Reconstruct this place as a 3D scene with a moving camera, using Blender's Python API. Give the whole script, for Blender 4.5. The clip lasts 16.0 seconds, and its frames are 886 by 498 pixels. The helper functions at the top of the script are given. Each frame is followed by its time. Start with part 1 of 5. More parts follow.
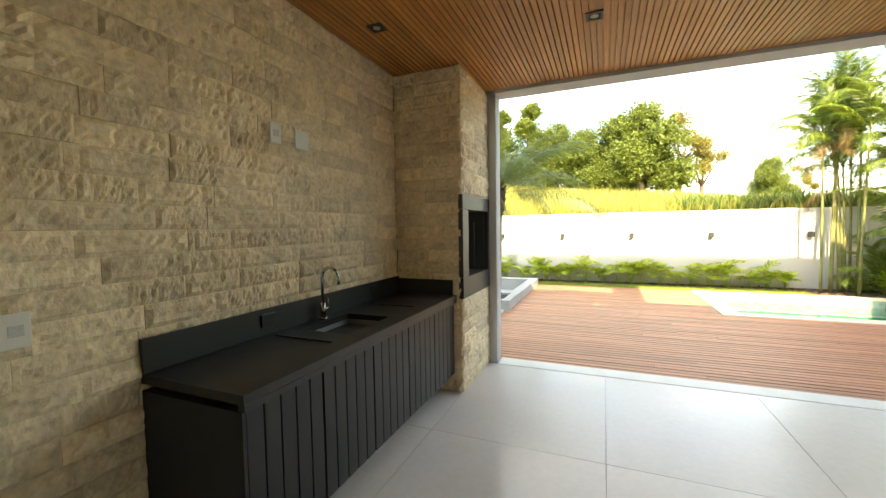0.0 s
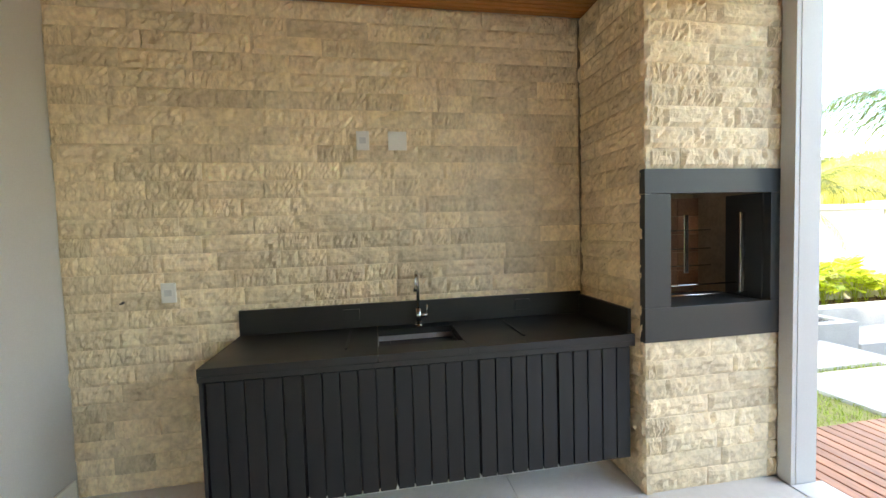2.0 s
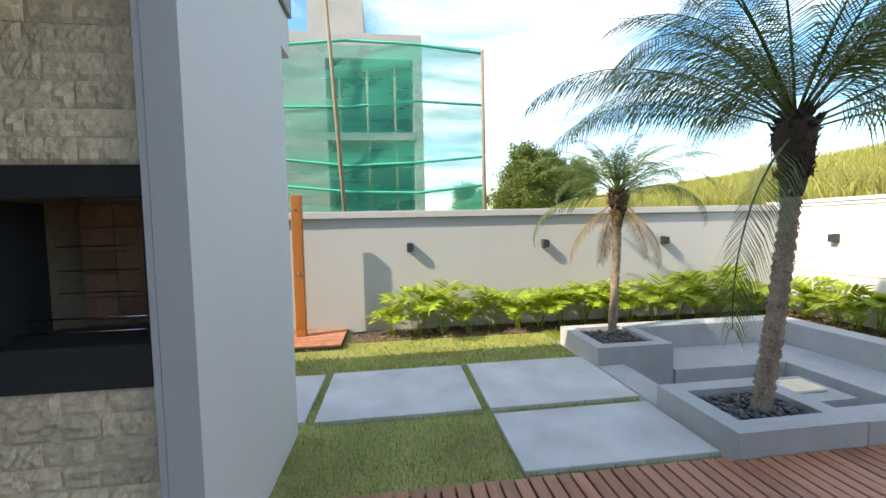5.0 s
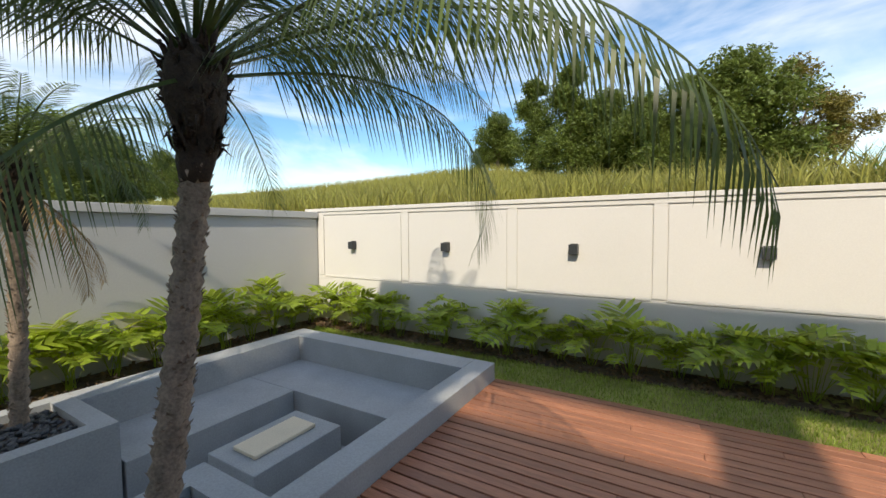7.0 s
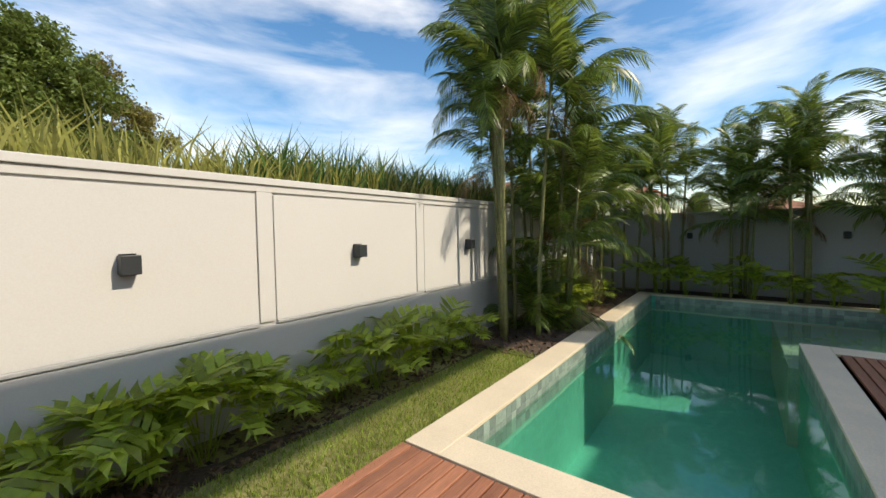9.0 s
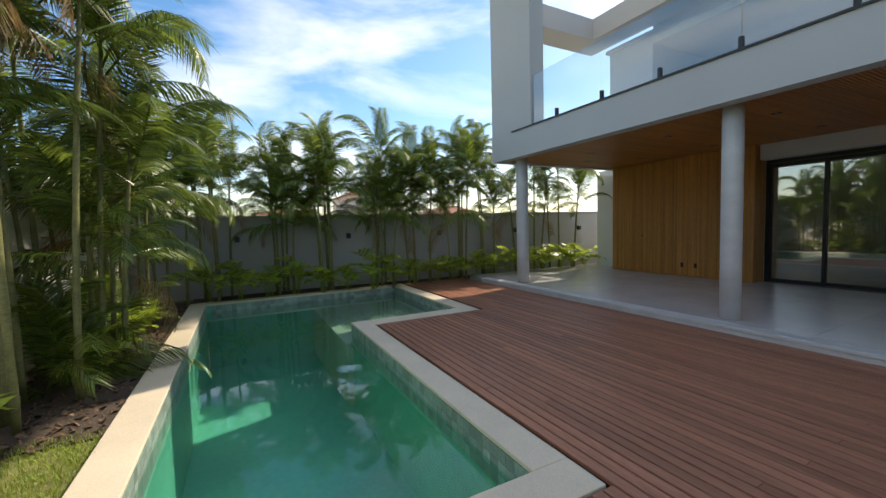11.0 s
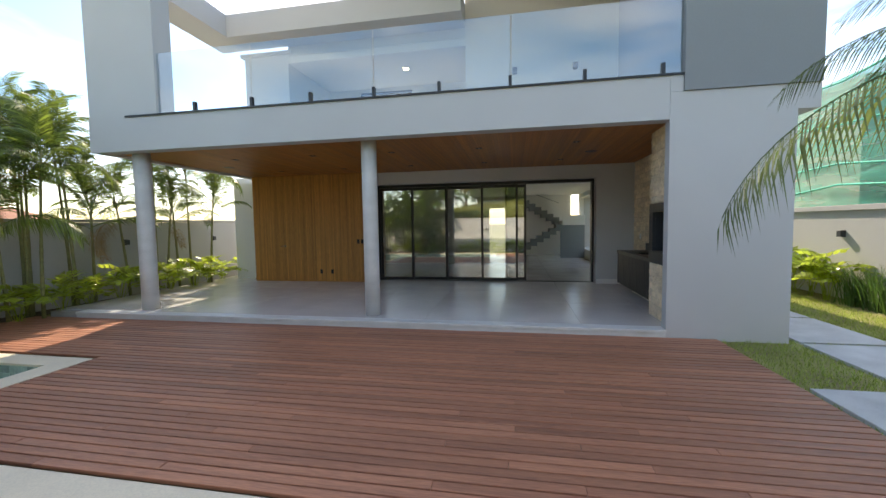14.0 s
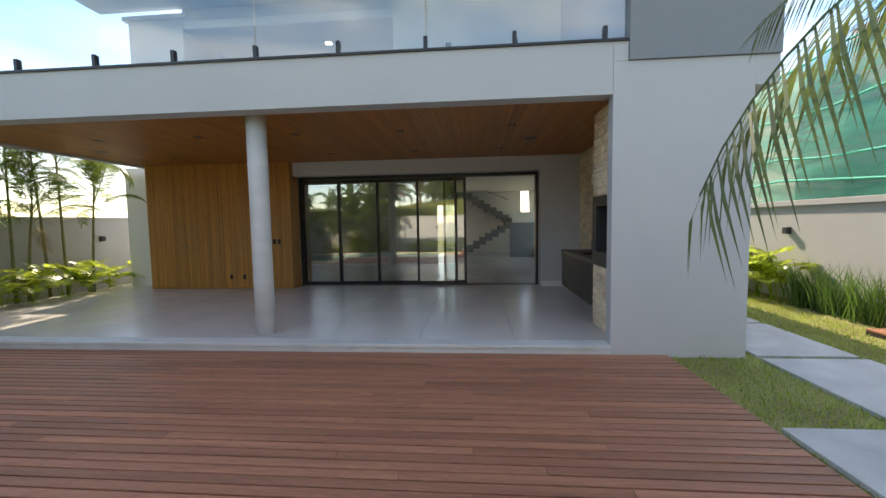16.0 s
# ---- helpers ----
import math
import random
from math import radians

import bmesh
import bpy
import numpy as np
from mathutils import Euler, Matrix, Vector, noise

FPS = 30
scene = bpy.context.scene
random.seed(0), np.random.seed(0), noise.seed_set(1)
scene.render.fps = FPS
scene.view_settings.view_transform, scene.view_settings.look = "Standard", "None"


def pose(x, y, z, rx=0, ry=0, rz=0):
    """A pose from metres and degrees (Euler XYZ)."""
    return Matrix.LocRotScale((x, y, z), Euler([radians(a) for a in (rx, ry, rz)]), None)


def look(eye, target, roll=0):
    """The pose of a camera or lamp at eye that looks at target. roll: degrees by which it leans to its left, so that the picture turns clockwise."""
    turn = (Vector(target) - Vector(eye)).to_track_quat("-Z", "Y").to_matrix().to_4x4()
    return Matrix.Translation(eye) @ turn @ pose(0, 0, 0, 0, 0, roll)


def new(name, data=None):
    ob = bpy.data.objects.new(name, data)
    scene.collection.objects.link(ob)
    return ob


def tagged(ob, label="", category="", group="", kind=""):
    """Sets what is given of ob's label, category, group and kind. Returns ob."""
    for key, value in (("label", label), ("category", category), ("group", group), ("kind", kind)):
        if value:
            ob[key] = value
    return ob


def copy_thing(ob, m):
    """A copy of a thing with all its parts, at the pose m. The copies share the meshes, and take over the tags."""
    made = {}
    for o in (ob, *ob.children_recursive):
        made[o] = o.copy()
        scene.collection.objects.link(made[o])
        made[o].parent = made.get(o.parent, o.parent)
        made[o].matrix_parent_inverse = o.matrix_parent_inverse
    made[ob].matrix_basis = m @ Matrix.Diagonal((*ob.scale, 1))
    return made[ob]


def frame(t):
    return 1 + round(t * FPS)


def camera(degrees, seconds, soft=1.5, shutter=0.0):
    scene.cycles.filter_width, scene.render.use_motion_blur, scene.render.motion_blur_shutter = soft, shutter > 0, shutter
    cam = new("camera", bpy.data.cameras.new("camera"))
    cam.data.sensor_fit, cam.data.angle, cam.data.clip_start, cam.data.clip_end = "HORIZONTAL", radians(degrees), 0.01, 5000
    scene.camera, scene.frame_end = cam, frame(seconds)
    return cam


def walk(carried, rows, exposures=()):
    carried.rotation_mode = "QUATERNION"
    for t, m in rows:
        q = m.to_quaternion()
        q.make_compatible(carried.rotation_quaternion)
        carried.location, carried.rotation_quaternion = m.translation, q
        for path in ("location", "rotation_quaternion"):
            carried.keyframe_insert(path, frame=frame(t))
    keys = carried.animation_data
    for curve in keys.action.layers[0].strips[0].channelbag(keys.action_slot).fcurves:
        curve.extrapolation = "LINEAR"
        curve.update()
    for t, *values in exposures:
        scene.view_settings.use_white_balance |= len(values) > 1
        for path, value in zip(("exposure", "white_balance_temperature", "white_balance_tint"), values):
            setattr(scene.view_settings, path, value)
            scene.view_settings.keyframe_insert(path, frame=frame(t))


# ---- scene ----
cam = camera(97.4, 16.0)
PATH = [
    (0, (1.955, 0.385, 1.602), (1.191, 2.23, 1.492), -0.9),
    (0.5, (2.131, 0.823, 1.597), (0.803, 2.315, 1.486), -1.1),
    (1, (2.338, 1.284, 1.602), (0.654, 2.357, 1.498), -1.5),
    (1.5, (2.512, 1.781, 1.593), (0.628, 2.445, 1.488), -1.5),
    (2, (2.713, 2.36, 1.603), (0.743, 2.692, 1.506), -1.7),
    (2.5, (2.8, 2.936, 1.614), (0.808, 3.087, 1.51), -1.7),
    (3, (2.848, 3.562, 1.638), (0.853, 3.654, 1.536), -1.6),
    (3.2, (2.855, 3.814, 1.638), (0.859, 3.889, 1.543), -1.5),
    (5.3, (2.501, 6.153, 1.609), (0.535, 6.504, 1.487), -1.1),
    (5.5, (2.413, 6.38, 1.61), (0.471, 6.841, 1.488), -1.1),
    (6, (2.109, 6.909, 1.587), (0.295, 7.743, 1.463), -0.7),
    (6.5, (1.922, 7.45, 1.595), (0.404, 8.746, 1.471), -0.4),
    (7, (1.835, 8.025, 1.554), (0.824, 9.747, 1.453), -0.4),
    (7.1, (1.815, 8.144, 1.544), (0.928, 9.933, 1.438), -0.5),
    (7.5, (1.756, 8.591, 1.46), (1.459, 10.567, 1.401), -0.7),
    (8, (1.794, 9.104, 1.439), (2.257, 11.05, 1.391), -0.8),
    (8.4, (1.818, 9.499, 1.458), (2.811, 11.234, 1.39), -1.0),
    (8.5, (1.833, 9.592, 1.46), (2.942, 11.255, 1.384), -1.0),
    (9, (1.922, 9.99, 1.467), (3.511, 11.201, 1.381), -0.9),
    (9.5, (2.023, 10.332, 1.468), (3.906, 11.0, 1.382), -1.3),
    (10, (1.982, 10.645, 1.47), (3.979, 10.72, 1.386), -1.6),
    (10.2, (2.015, 10.735, 1.469), (4.007, 10.573, 1.379), -1.7),
    (12.3, (3.215, 11.095, 1.574), (4.385, 9.478, 1.445), -1.0),
    (12.5, (3.243, 11.132, 1.576), (4.316, 9.449, 1.452), -1.1),
    (13, (3.192, 11.178, 1.59), (4.011, 9.358, 1.467), -1.0),
    (13.5, (3.116, 11.19, 1.61), (3.682, 9.276, 1.485), -0.9),
    (14, (3.026, 11.172, 1.624), (3.387, 9.209, 1.497), -0.9),
    (14.5, (2.887, 11.077, 1.637), (3.129, 9.096, 1.507), -0.8),
    (15, (2.734, 10.862, 1.625), (2.927, 8.875, 1.495), -0.9),
    (15.5, (2.66, 10.427, 1.605), (2.833, 8.439, 1.47), -1.0),
    (16, (2.5, 9.907, 1.586), (2.661, 7.919, 1.447), -1.0),
]
walk(cam, [(t, look(eye, target, roll)) for t, eye, target, roll in PATH],
     [(0, 3.1, 11200, 8), (2.0, 3.85, 9400, 11), (3.2, 3.95, 8700, 12), (5.3, 1.3, 7700, 10), (7.0, 0.7, 7600, 10), (10.2, 0.6, 7600, 11), (12.3, 1.3, 7600, 12), (16, 1.5, 8000, 13)])

# ---- world, sun ----
SUN = Vector((0.33, -1.1, 1.0)).normalized()
world = bpy.data.worlds.new("sky")
scene.world = world
world.use_nodes = True
wn, wl = world.node_tree.nodes, world.node_tree.links
wn.clear()
w_out = wn.new("ShaderNodeOutputWorld")
w_bg = wn.new("ShaderNodeBackground")
w_sky = wn.new("ShaderNodeTexSky")
w_sky.sky_type, w_sky.sun_disc = "NISHITA", False
w_sky.sun_elevation, w_sky.sun_rotation = math.asin(SUN.z), math.atan2(SUN.x, SUN.y)
w_sky.air_density, w_sky.dust_density, w_sky.ozone_density = 1.0, 0.6, 2.0
w_tc = wn.new("ShaderNodeTexCoord")
w_map = wn.new("ShaderNodeMapping")
w_map.inputs["Scale"].default_value = (1.3, 1.6, 5.0)
w_map.inputs["Rotation"].default_value = (0.15, 0.1, 0.5)
w_no = wn.new("ShaderNodeTexNoise")
w_no.inputs["Scale"].default_value, w_no.inputs["Detail"].default_value, w_no.inputs["Roughness"].default_value = 1.5, 8.0, 0.55
w_no.inputs["Distortion"].default_value = 0.4
w_ramp = wn.new("ShaderNodeValToRGB")
w_ramp.color_ramp.elements[0].position, w_ramp.color_ramp.elements[1].position = 0.42, 0.92
w_mix = wn.new("ShaderNodeMix")
w_mix.data_type = "RGBA"
w_mix.inputs["B"].default_value = (6.9, 7.1, 7.4, 1)
w_sat = wn.new("ShaderNodeHueSaturation")
w_sat.inputs["Saturation"].default_value, w_sat.inputs["Value"].default_value = 1.3, 0.95
wl.new(w_tc.outputs["Generated"], w_map.inputs["Vector"])
wl.new(w_map.outputs["Vector"], w_no.inputs["Vector"])
wl.new(w_no.outputs["Fac"], w_ramp.inputs["Fac"])
wl.new(w_ramp.outputs["Color"], w_mix.inputs["Factor"])
wl.new(w_sky.outputs["Color"], w_sat.inputs["Color"])
wl.new(w_sat.outputs["Color"], w_mix.inputs["A"])
wl.new(w_mix.outputs["Result"], w_bg.inputs["Color"])
wl.new(w_bg.outputs["Background"], w_out.inputs["Surface"])
w_bg.inputs["Strength"].default_value = 0.15
sun = new("sun", bpy.data.lights.new("sun", "SUN"))
sun.data.energy, sun.data.angle, sun.data.color = 2.6, radians(0.6), (1.0, 0.94, 0.84)
sun.matrix_world = look(SUN * 60, (0, 0, 0))


# ---- materials ----
def material(name, color, rough=0.6, metal=0.0, vary=0.15, scale=3.0, fine=60.0, bump=0.15, depth=0.003, tint=None, by_object=0.0, by_island=0.0, stretch=(1, 1, 1), spec=0.5):
    """A painted or natural surface: two scales of noise in colour, roughness and relief, and a variation from piece to piece."""
    m = bpy.data.materials.new(name)
    m.use_nodes = True
    n, l = m.node_tree.nodes, m.node_tree.links
    b = n["Principled BSDF"]
    b.inputs["Metallic"].default_value, b.inputs["Specular IOR Level"].default_value = metal, spec
    tc = n.new("ShaderNodeTexCoord")
    mp = n.new("ShaderNodeMapping")
    mp.inputs["Scale"].default_value = stretch
    l.new(tc.outputs["Object"], mp.inputs["Vector"])
    vec = mp.outputs["Vector"]
    big, small = n.new("ShaderNodeTexNoise"), n.new("ShaderNodeTexNoise")
    big.inputs["Scale"].default_value, big.inputs["Detail"].default_value = scale, 5.0
    small.inputs["Scale"].default_value, small.inputs["Detail"].default_value = fine, 4.0
    if by_object:
        info = n.new("ShaderNodeObjectInfo")
        add = n.new("ShaderNodeVectorMath")
        add.operation = "MULTIPLY_ADD"
        comb = n.new("ShaderNodeCombineXYZ")
        for k in range(3):
            l.new(info.outputs["Random"], comb.inputs[k])
        l.new(comb.outputs[0], add.inputs[0])
        add.inputs[1].default_value = (37.0, 19.0, 53.0)
        l.new(vec, add.inputs[2])
        vec = add.outputs[0]
    l.new(vec, big.inputs["Vector"])
    l.new(vec, small.inputs["Vector"])
    sm = n.new("ShaderNodeMath")
    sm.operation = "MULTIPLY_ADD"
    l.new(small.outputs["Fac"], sm.inputs[0])
    sm.inputs[1].default_value = 0.5
    half = n.new("ShaderNodeMath")
    half.operation = "MULTIPLY"
    half.inputs[1].default_value = 0.5
    l.new(big.outputs["Fac"], half.inputs[0])
    l.new(half.outputs[0], sm.inputs[2])
    ramp = n.new("ShaderNodeValToRGB")
    ramp.color_ramp.elements[0].position, ramp.color_ramp.elements[1].position = 0.33, 0.67
    other = tint or color
    ramp.color_ramp.elements[0].color = (*[max(0, c * (1 - vary)) for c in other], 1)
    ramp.color_ramp.elements[1].color = (*[min(1, c * (1 + vary)) for c in color], 1)
    l.new(sm.outputs[0], ramp.inputs["Fac"])
    col = ramp.outputs["Color"]
    for amount, node, out in ((by_object, "ShaderNodeObjectInfo", "Random"), (by_island, "ShaderNodeNewGeometry", "Random Per Island")):
        if amount:
            src = n.new(node)
            mr = n.new("ShaderNodeMapRange")
            mr.inputs["To Min"].default_value, mr.inputs["To Max"].default_value = 1 - amount, 1 + amount
            l.new(src.outputs[out], mr.inputs["Value"])
            hs = n.new("ShaderNodeHueSaturation")
            l.new(mr.outputs[0], hs.inputs["Value"])
            l.new(col, hs.inputs["Color"])
            col = hs.outputs["Color"]
    l.new(col, b.inputs["Base Color"])
    rr = n.new("ShaderNodeMapRange")
    rr.inputs["To Min"].default_value, rr.inputs["To Max"].default_value = max(0.02, rough - 0.1), min(1, rough + 0.1)
    l.new(big.outputs["Fac"], rr.inputs["Value"])
    l.new(rr.outputs[0], b.inputs["Roughness"])
    if bump:
        bp = n.new("ShaderNodeBump")
        bp.inputs["Strength"].default_value, bp.inputs["Distance"].default_value = bump, depth
        l.new(sm.outputs[0], bp.inputs["Height"])
        l.new(bp.outputs["Normal"], b.inputs["Normal"])
    return m


def clear(name, tint, ior, rough=0.0, ripple=0.0, least=0.0):
    """A thin clear sheet: it lets light through with a tint, and mirrors by Fresnel."""
    m = bpy.data.materials.new(name)
    m.use_nodes = True
    n, l = m.node_tree.nodes, m.node_tree.links
    n.remove(n["Principled BSDF"])
    tr, gl, mx, fr = n.new("ShaderNodeBsdfTransparent"), n.new("ShaderNodeBsdfGlossy"), n.new("ShaderNodeMixShader"), n.new("ShaderNodeLayerWeight")
    tr.inputs["Color"].default_value = (*tint, 1)
    gl.inputs["Roughness"].default_value, fr.inputs["Blend"].default_value = rough, 0.5
    if ripple:
        tc = n.new("ShaderNodeTexCoord")
        no, bp = n.new("ShaderNodeTexNoise"), n.new("ShaderNodeBump")
        no.inputs["Scale"].default_value, no.inputs["Detail"].default_value = 2.5, 2.0
        bp.inputs["Strength"].default_value, bp.inputs["Distance"].default_value = ripple, 0.02
        l.new(tc.outputs["Object"], no.inputs["Vector"])
        l.new(no.outputs["Fac"], bp.inputs["Height"])
        l.new(bp.outputs["Normal"], gl.inputs["Normal"])
        l.new(bp.outputs["Normal"], fr.inputs["Normal"])
    pw, ml = n.new("ShaderNodeMath"), n.new("ShaderNodeMath")
    pw.operation, ml.operation = "POWER", "MULTIPLY_ADD"
    l.new(fr.outputs["Facing"], pw.inputs[0])
    pw.inputs[1].default_value = 4.0
    f0 = ((ior - 1) / (ior + 1)) ** 2
    l.new(pw.outputs[0], ml.inputs[0])
    ml.inputs[1].default_value, ml.inputs[2].default_value = 1 - f0, f0
    fac = ml.outputs[0]
    if least:
        ad = n.new("ShaderNodeMath")
        ad.operation = "ADD"
        ad.use_clamp = True
        ad.inputs[1].default_value = least
        l.new(fac, ad.inputs[0])
        fac = ad.outputs[0]
    l.new(fac, mx.inputs[0])
    l.new(tr.outputs[0], mx.inputs[1])
    l.new(gl.outputs[0], mx.inputs[2])
    l.new(mx.outputs[0], n["Material Output"].inputs["Surface"])
    return m


def leafy(name, color, vary=0.25, rough=0.45, through_light=0.35):
    """A leaf: gloss, variation from leaf to leaf, and light that shines through."""
    m = material(name, color, rough, vary=0.2, scale=2.0, fine=40.0, bump=0.0, by_island=vary)
    n, l = m.node_tree.nodes, m.node_tree.links
    b = n["Principled BSDF"]
    tl, mx = n.new("ShaderNodeBsdfTranslucent"), n.new("ShaderNodeMixShader")
    src = b.inputs["Base Color"].links[0].from_socket
    hs = n.new("ShaderNodeHueSaturation")
    hs.inputs["Hue"].default_value, hs.inputs["Value"].default_value = 0.485, 1.7
    l.new(src, hs.inputs["Color"])
    l.new(hs.outputs[0], tl.inputs["Color"])
    mx.inputs[0].default_value = through_light
    l.new(b.outputs[0], mx.inputs[1])
    l.new(tl.outputs[0], mx.inputs[2])
    l.new(mx.outputs[0], n["Material Output"].inputs["Surface"])
    return m


def lamp_glow(name, color, strength):
    m = bpy.data.materials.new(name)
    m.use_nodes = True
    b = m.node_tree.nodes["Principled BSDF"]
    b.inputs["Emission Color"].default_value, b.inputs["Emission Strength"].default_value = (*color, 1), strength
    return m


M_RENDER = material("grey_render", (0.54, 0.545, 0.54), 0.85, vary=0.05, scale=0.8, fine=120, bump=0.12, depth=0.002)
M_RENDER_DARK = material("dark_grey_render", (0.26, 0.28, 0.29), 0.85, vary=0.06, scale=0.8, fine=120, bump=0.12, depth=0.002)
M_CREAM = material("cream_render", (0.66, 0.62, 0.54), 0.85, vary=0.05, scale=0.8, fine=120, bump=0.1, depth=0.002)
M_WHITE = material("white_wall_paint", (0.64, 0.63, 0.60), 0.8, vary=0.05, scale=0.7, fine=90, bump=0.1, depth=0.002)
M_ROOM = material("white_room_paint", (0.82, 0.81, 0.79), 0.8, vary=0.03, scale=0.7, fine=90, bump=0.1, depth=0.002)
M_GARDEN = material("pale_grey_wall_paint", (0.46, 0.46, 0.45), 0.85, vary=0.06, scale=0.9, fine=50, bump=0.3, depth=0.003)
M_STONE = material("split_limestone", (0.86, 0.72, 0.515), 0.9, vary=0.14, scale=7, fine=30, bump=1.0, depth=0.02, tint=(0.73, 0.59, 0.41), by_object=0.15, stretch=(1, 0.5, 0.115))
M_MORTAR = material("stone_backing", (0.42, 0.33, 0.23), 0.95, vary=0.2, scale=6, fine=50)
M_BLACK = material("black_stone_worktop", (0.014, 0.014, 0.0145), 0.42, vary=0.25, scale=4, fine=150, bump=0.08, depth=0.001)
M_CABINET = material("black_cabinet_lacquer", (0.008, 0.009, 0.011), 0.5, vary=0.15, scale=3, fine=80, bump=0.05, depth=0.001)
M_IRON = material("dark_grey_metal", (0.03, 0.035, 0.038), 0.5, vary=0.1, scale=4, fine=90, bump=0.04, depth=0.001)
M_FRAME = material("black_aluminium", (0.012, 0.012, 0.013), 0.35, vary=0.1, bump=0.0)
M_STEEL = material("brushed_steel", (0.55, 0.55, 0.55), 0.22, metal=1.0, vary=0.08, scale=6, fine=120, bump=0.03, depth=0.001)
M_SINK = material("dark_steel_sink", (0.34, 0.34, 0.35), 0.4, metal=0.3, vary=0.1, bump=0.03, depth=0.001)
M_PLATE = material("white_plastic", (0.78, 0.77, 0.73), 0.4, vary=0.03, bump=0.0)
M_FIREBRICK = material("fire_brick", (0.36, 0.19, 0.12), 0.9, vary=0.25, scale=8, fine=60, bump=0.3, by_object=0.2)
M_PORCELAIN = material("pale_porcelain_tile", (0.62, 0.60, 0.585), 0.2, vary=0.05, scale=1.6, fine=25, bump=0.02, depth=0.001, by_object=0.02)
M_GROUT = material("tile_joint", (0.36, 0.35, 0.34), 0.9, vary=0.1)
M_GRANITE = material("pale_granite_edge", (0.60, 0.61, 0.60), 0.45, vary=0.15, scale=3, fine=180, bump=0.05, depth=0.001)
M_DECK = material("red_deck_timber", (0.42, 0.18, 0.10), 0.5, vary=0.22, scale=1.6, fine=26, bump=0.3, depth=0.002, tint=(0.28, 0.115, 0.072), by_object=0.16, stretch=(0.35, 6, 6))
# Near-black colour stands for the shade under the boards.
M_UNDER = material("deck_gap_shade", (0.02, 0.016, 0.014), 0.95, vary=0.3)
M_WOOD = material("honey_slat_wood", (0.55, 0.255, 0.06), 0.5, vary=0.18, scale=1.2, fine=18, bump=0.15, depth=0.001, tint=(0.38, 0.165, 0.04), by_object=0.14, stretch=(6, 6, 0.4))
M_CEIL = material("ceiling_slat_wood", (0.50, 0.215, 0.06), 0.45, vary=0.2, scale=1.2, fine=18, bump=0.12, depth=0.001, tint=(0.42, 0.17, 0.045), by_island=0.14, stretch=(6, 0.4, 6))
M_POST = material("orange_varnished_timber", (0.42, 0.15, 0.035), 0.35, vary=0.2, scale=2, fine=22, bump=0.15, depth=0.001, stretch=(5, 5, 0.5))
M_CONCRETE = material("fire_pit_concrete", (0.37, 0.385, 0.39), 0.8, vary=0.18, scale=2.2, fine=70, bump=0.35, depth=0.003)
M_COLUMN = material("cast_concrete_column", (0.60, 0.595, 0.575), 0.7, vary=0.14, scale=2.0, fine=55, bump=0.2, depth=0.002, stretch=(1, 1, 2.2))
M_SLAB = material("exposed_aggregate_slab", (0.50, 0.50, 0.485), 0.9, vary=0.25, scale=2.5, fine=110, bump=0.6, depth=0.004)
M_COPING = material("cream_stone_coping", (0.76, 0.65, 0.48), 0.6, vary=0.12, scale=2.0, fine=80, bump=0.12, depth=0.001)
M_TILE = material("green_stone_pool_tile", (0.28, 0.36, 0.31), 0.35, vary=0.25, scale=9, fine=60, bump=0.1, depth=0.002, by_object=0.28)
M_TILE_FAR = material("green_stone_pool_tile_joined", (0.28, 0.36, 0.31), 0.35, vary=0.25, scale=9, fine=60, bump=0.1, depth=0.002, by_island=0.28)
M_POOL = material("pool_lining", (0.13, 0.50, 0.38), 0.5, vary=0.14, scale=1.0, fine=14, bump=0.05)
M_SHELF = material("pool_shelf_stone", (0.42, 0.50, 0.40), 0.5, vary=0.16, scale=2.0, fine=25, bump=0.05)
M_WATER = clear("pool_water", (0.72, 0.90, 0.84), 1.33, 0.0, ripple=0.10)
M_GLASS = clear("clear_glass", (0.80, 0.85, 0.85), 1.5, 0.0, least=0.24)
M_RAIL_GLASS = clear("balustrade_glass", (0.86, 0.93, 0.96), 1.5, 0.0, least=0.10)
M_SOIL = material("mulch_soil", (0.085, 0.06, 0.042), 0.95, vary=0.5, scale=5, fine=45, bump=0.9, depth=0.02)
M_LAWN = material("lawn_base", (0.26, 0.26, 0.085), 0.95, vary=0.4, scale=1.6, fine=50, bump=0.8, depth=0.02, tint=(0.24, 0.19, 0.08))
M_BLADE = leafy("lawn_blade", (0.25, 0.33, 0.062), 0.35, 0.6)
M_TALL = leafy("tall_grass_blade", (0.27, 0.27, 0.065), 0.4, 0.6)
M_REED = leafy("reed_blade", (0.07, 0.15, 0.03), 0.3, 0.5)
M_HILL = material("hill_grass", (0.25, 0.24, 0.07), 0.95, vary=0.45, scale=0.35, fine=6, bump=0.8, depth=0.05, tint=(0.22, 0.17, 0.07))
M_PEBBLE = material("charcoal_pebble", (0.06, 0.065, 0.072), 0.5, vary=0.3, scale=20, fine=90, by_island=0.4, bump=0.1)
M_PALM_LEAF = leafy("palm_leaflet", (0.085, 0.125, 0.035), 0.3, 0.4)
M_PALM_DRY = leafy("dry_palm_leaflet", (0.22, 0.15, 0.06), 0.3, 0.7)
M_ARECA = leafy("areca_leaflet", (0.115, 0.17, 0.028), 0.6, 0.34, 0.32)
M_PHILO = leafy("lobed_leaf", (0.27, 0.36, 0.045), 0.35, 0.35, 0.45)
M_TREE = leafy("tree_leaf", (0.12, 0.165, 0.036), 0.45, 0.5, 0.3)
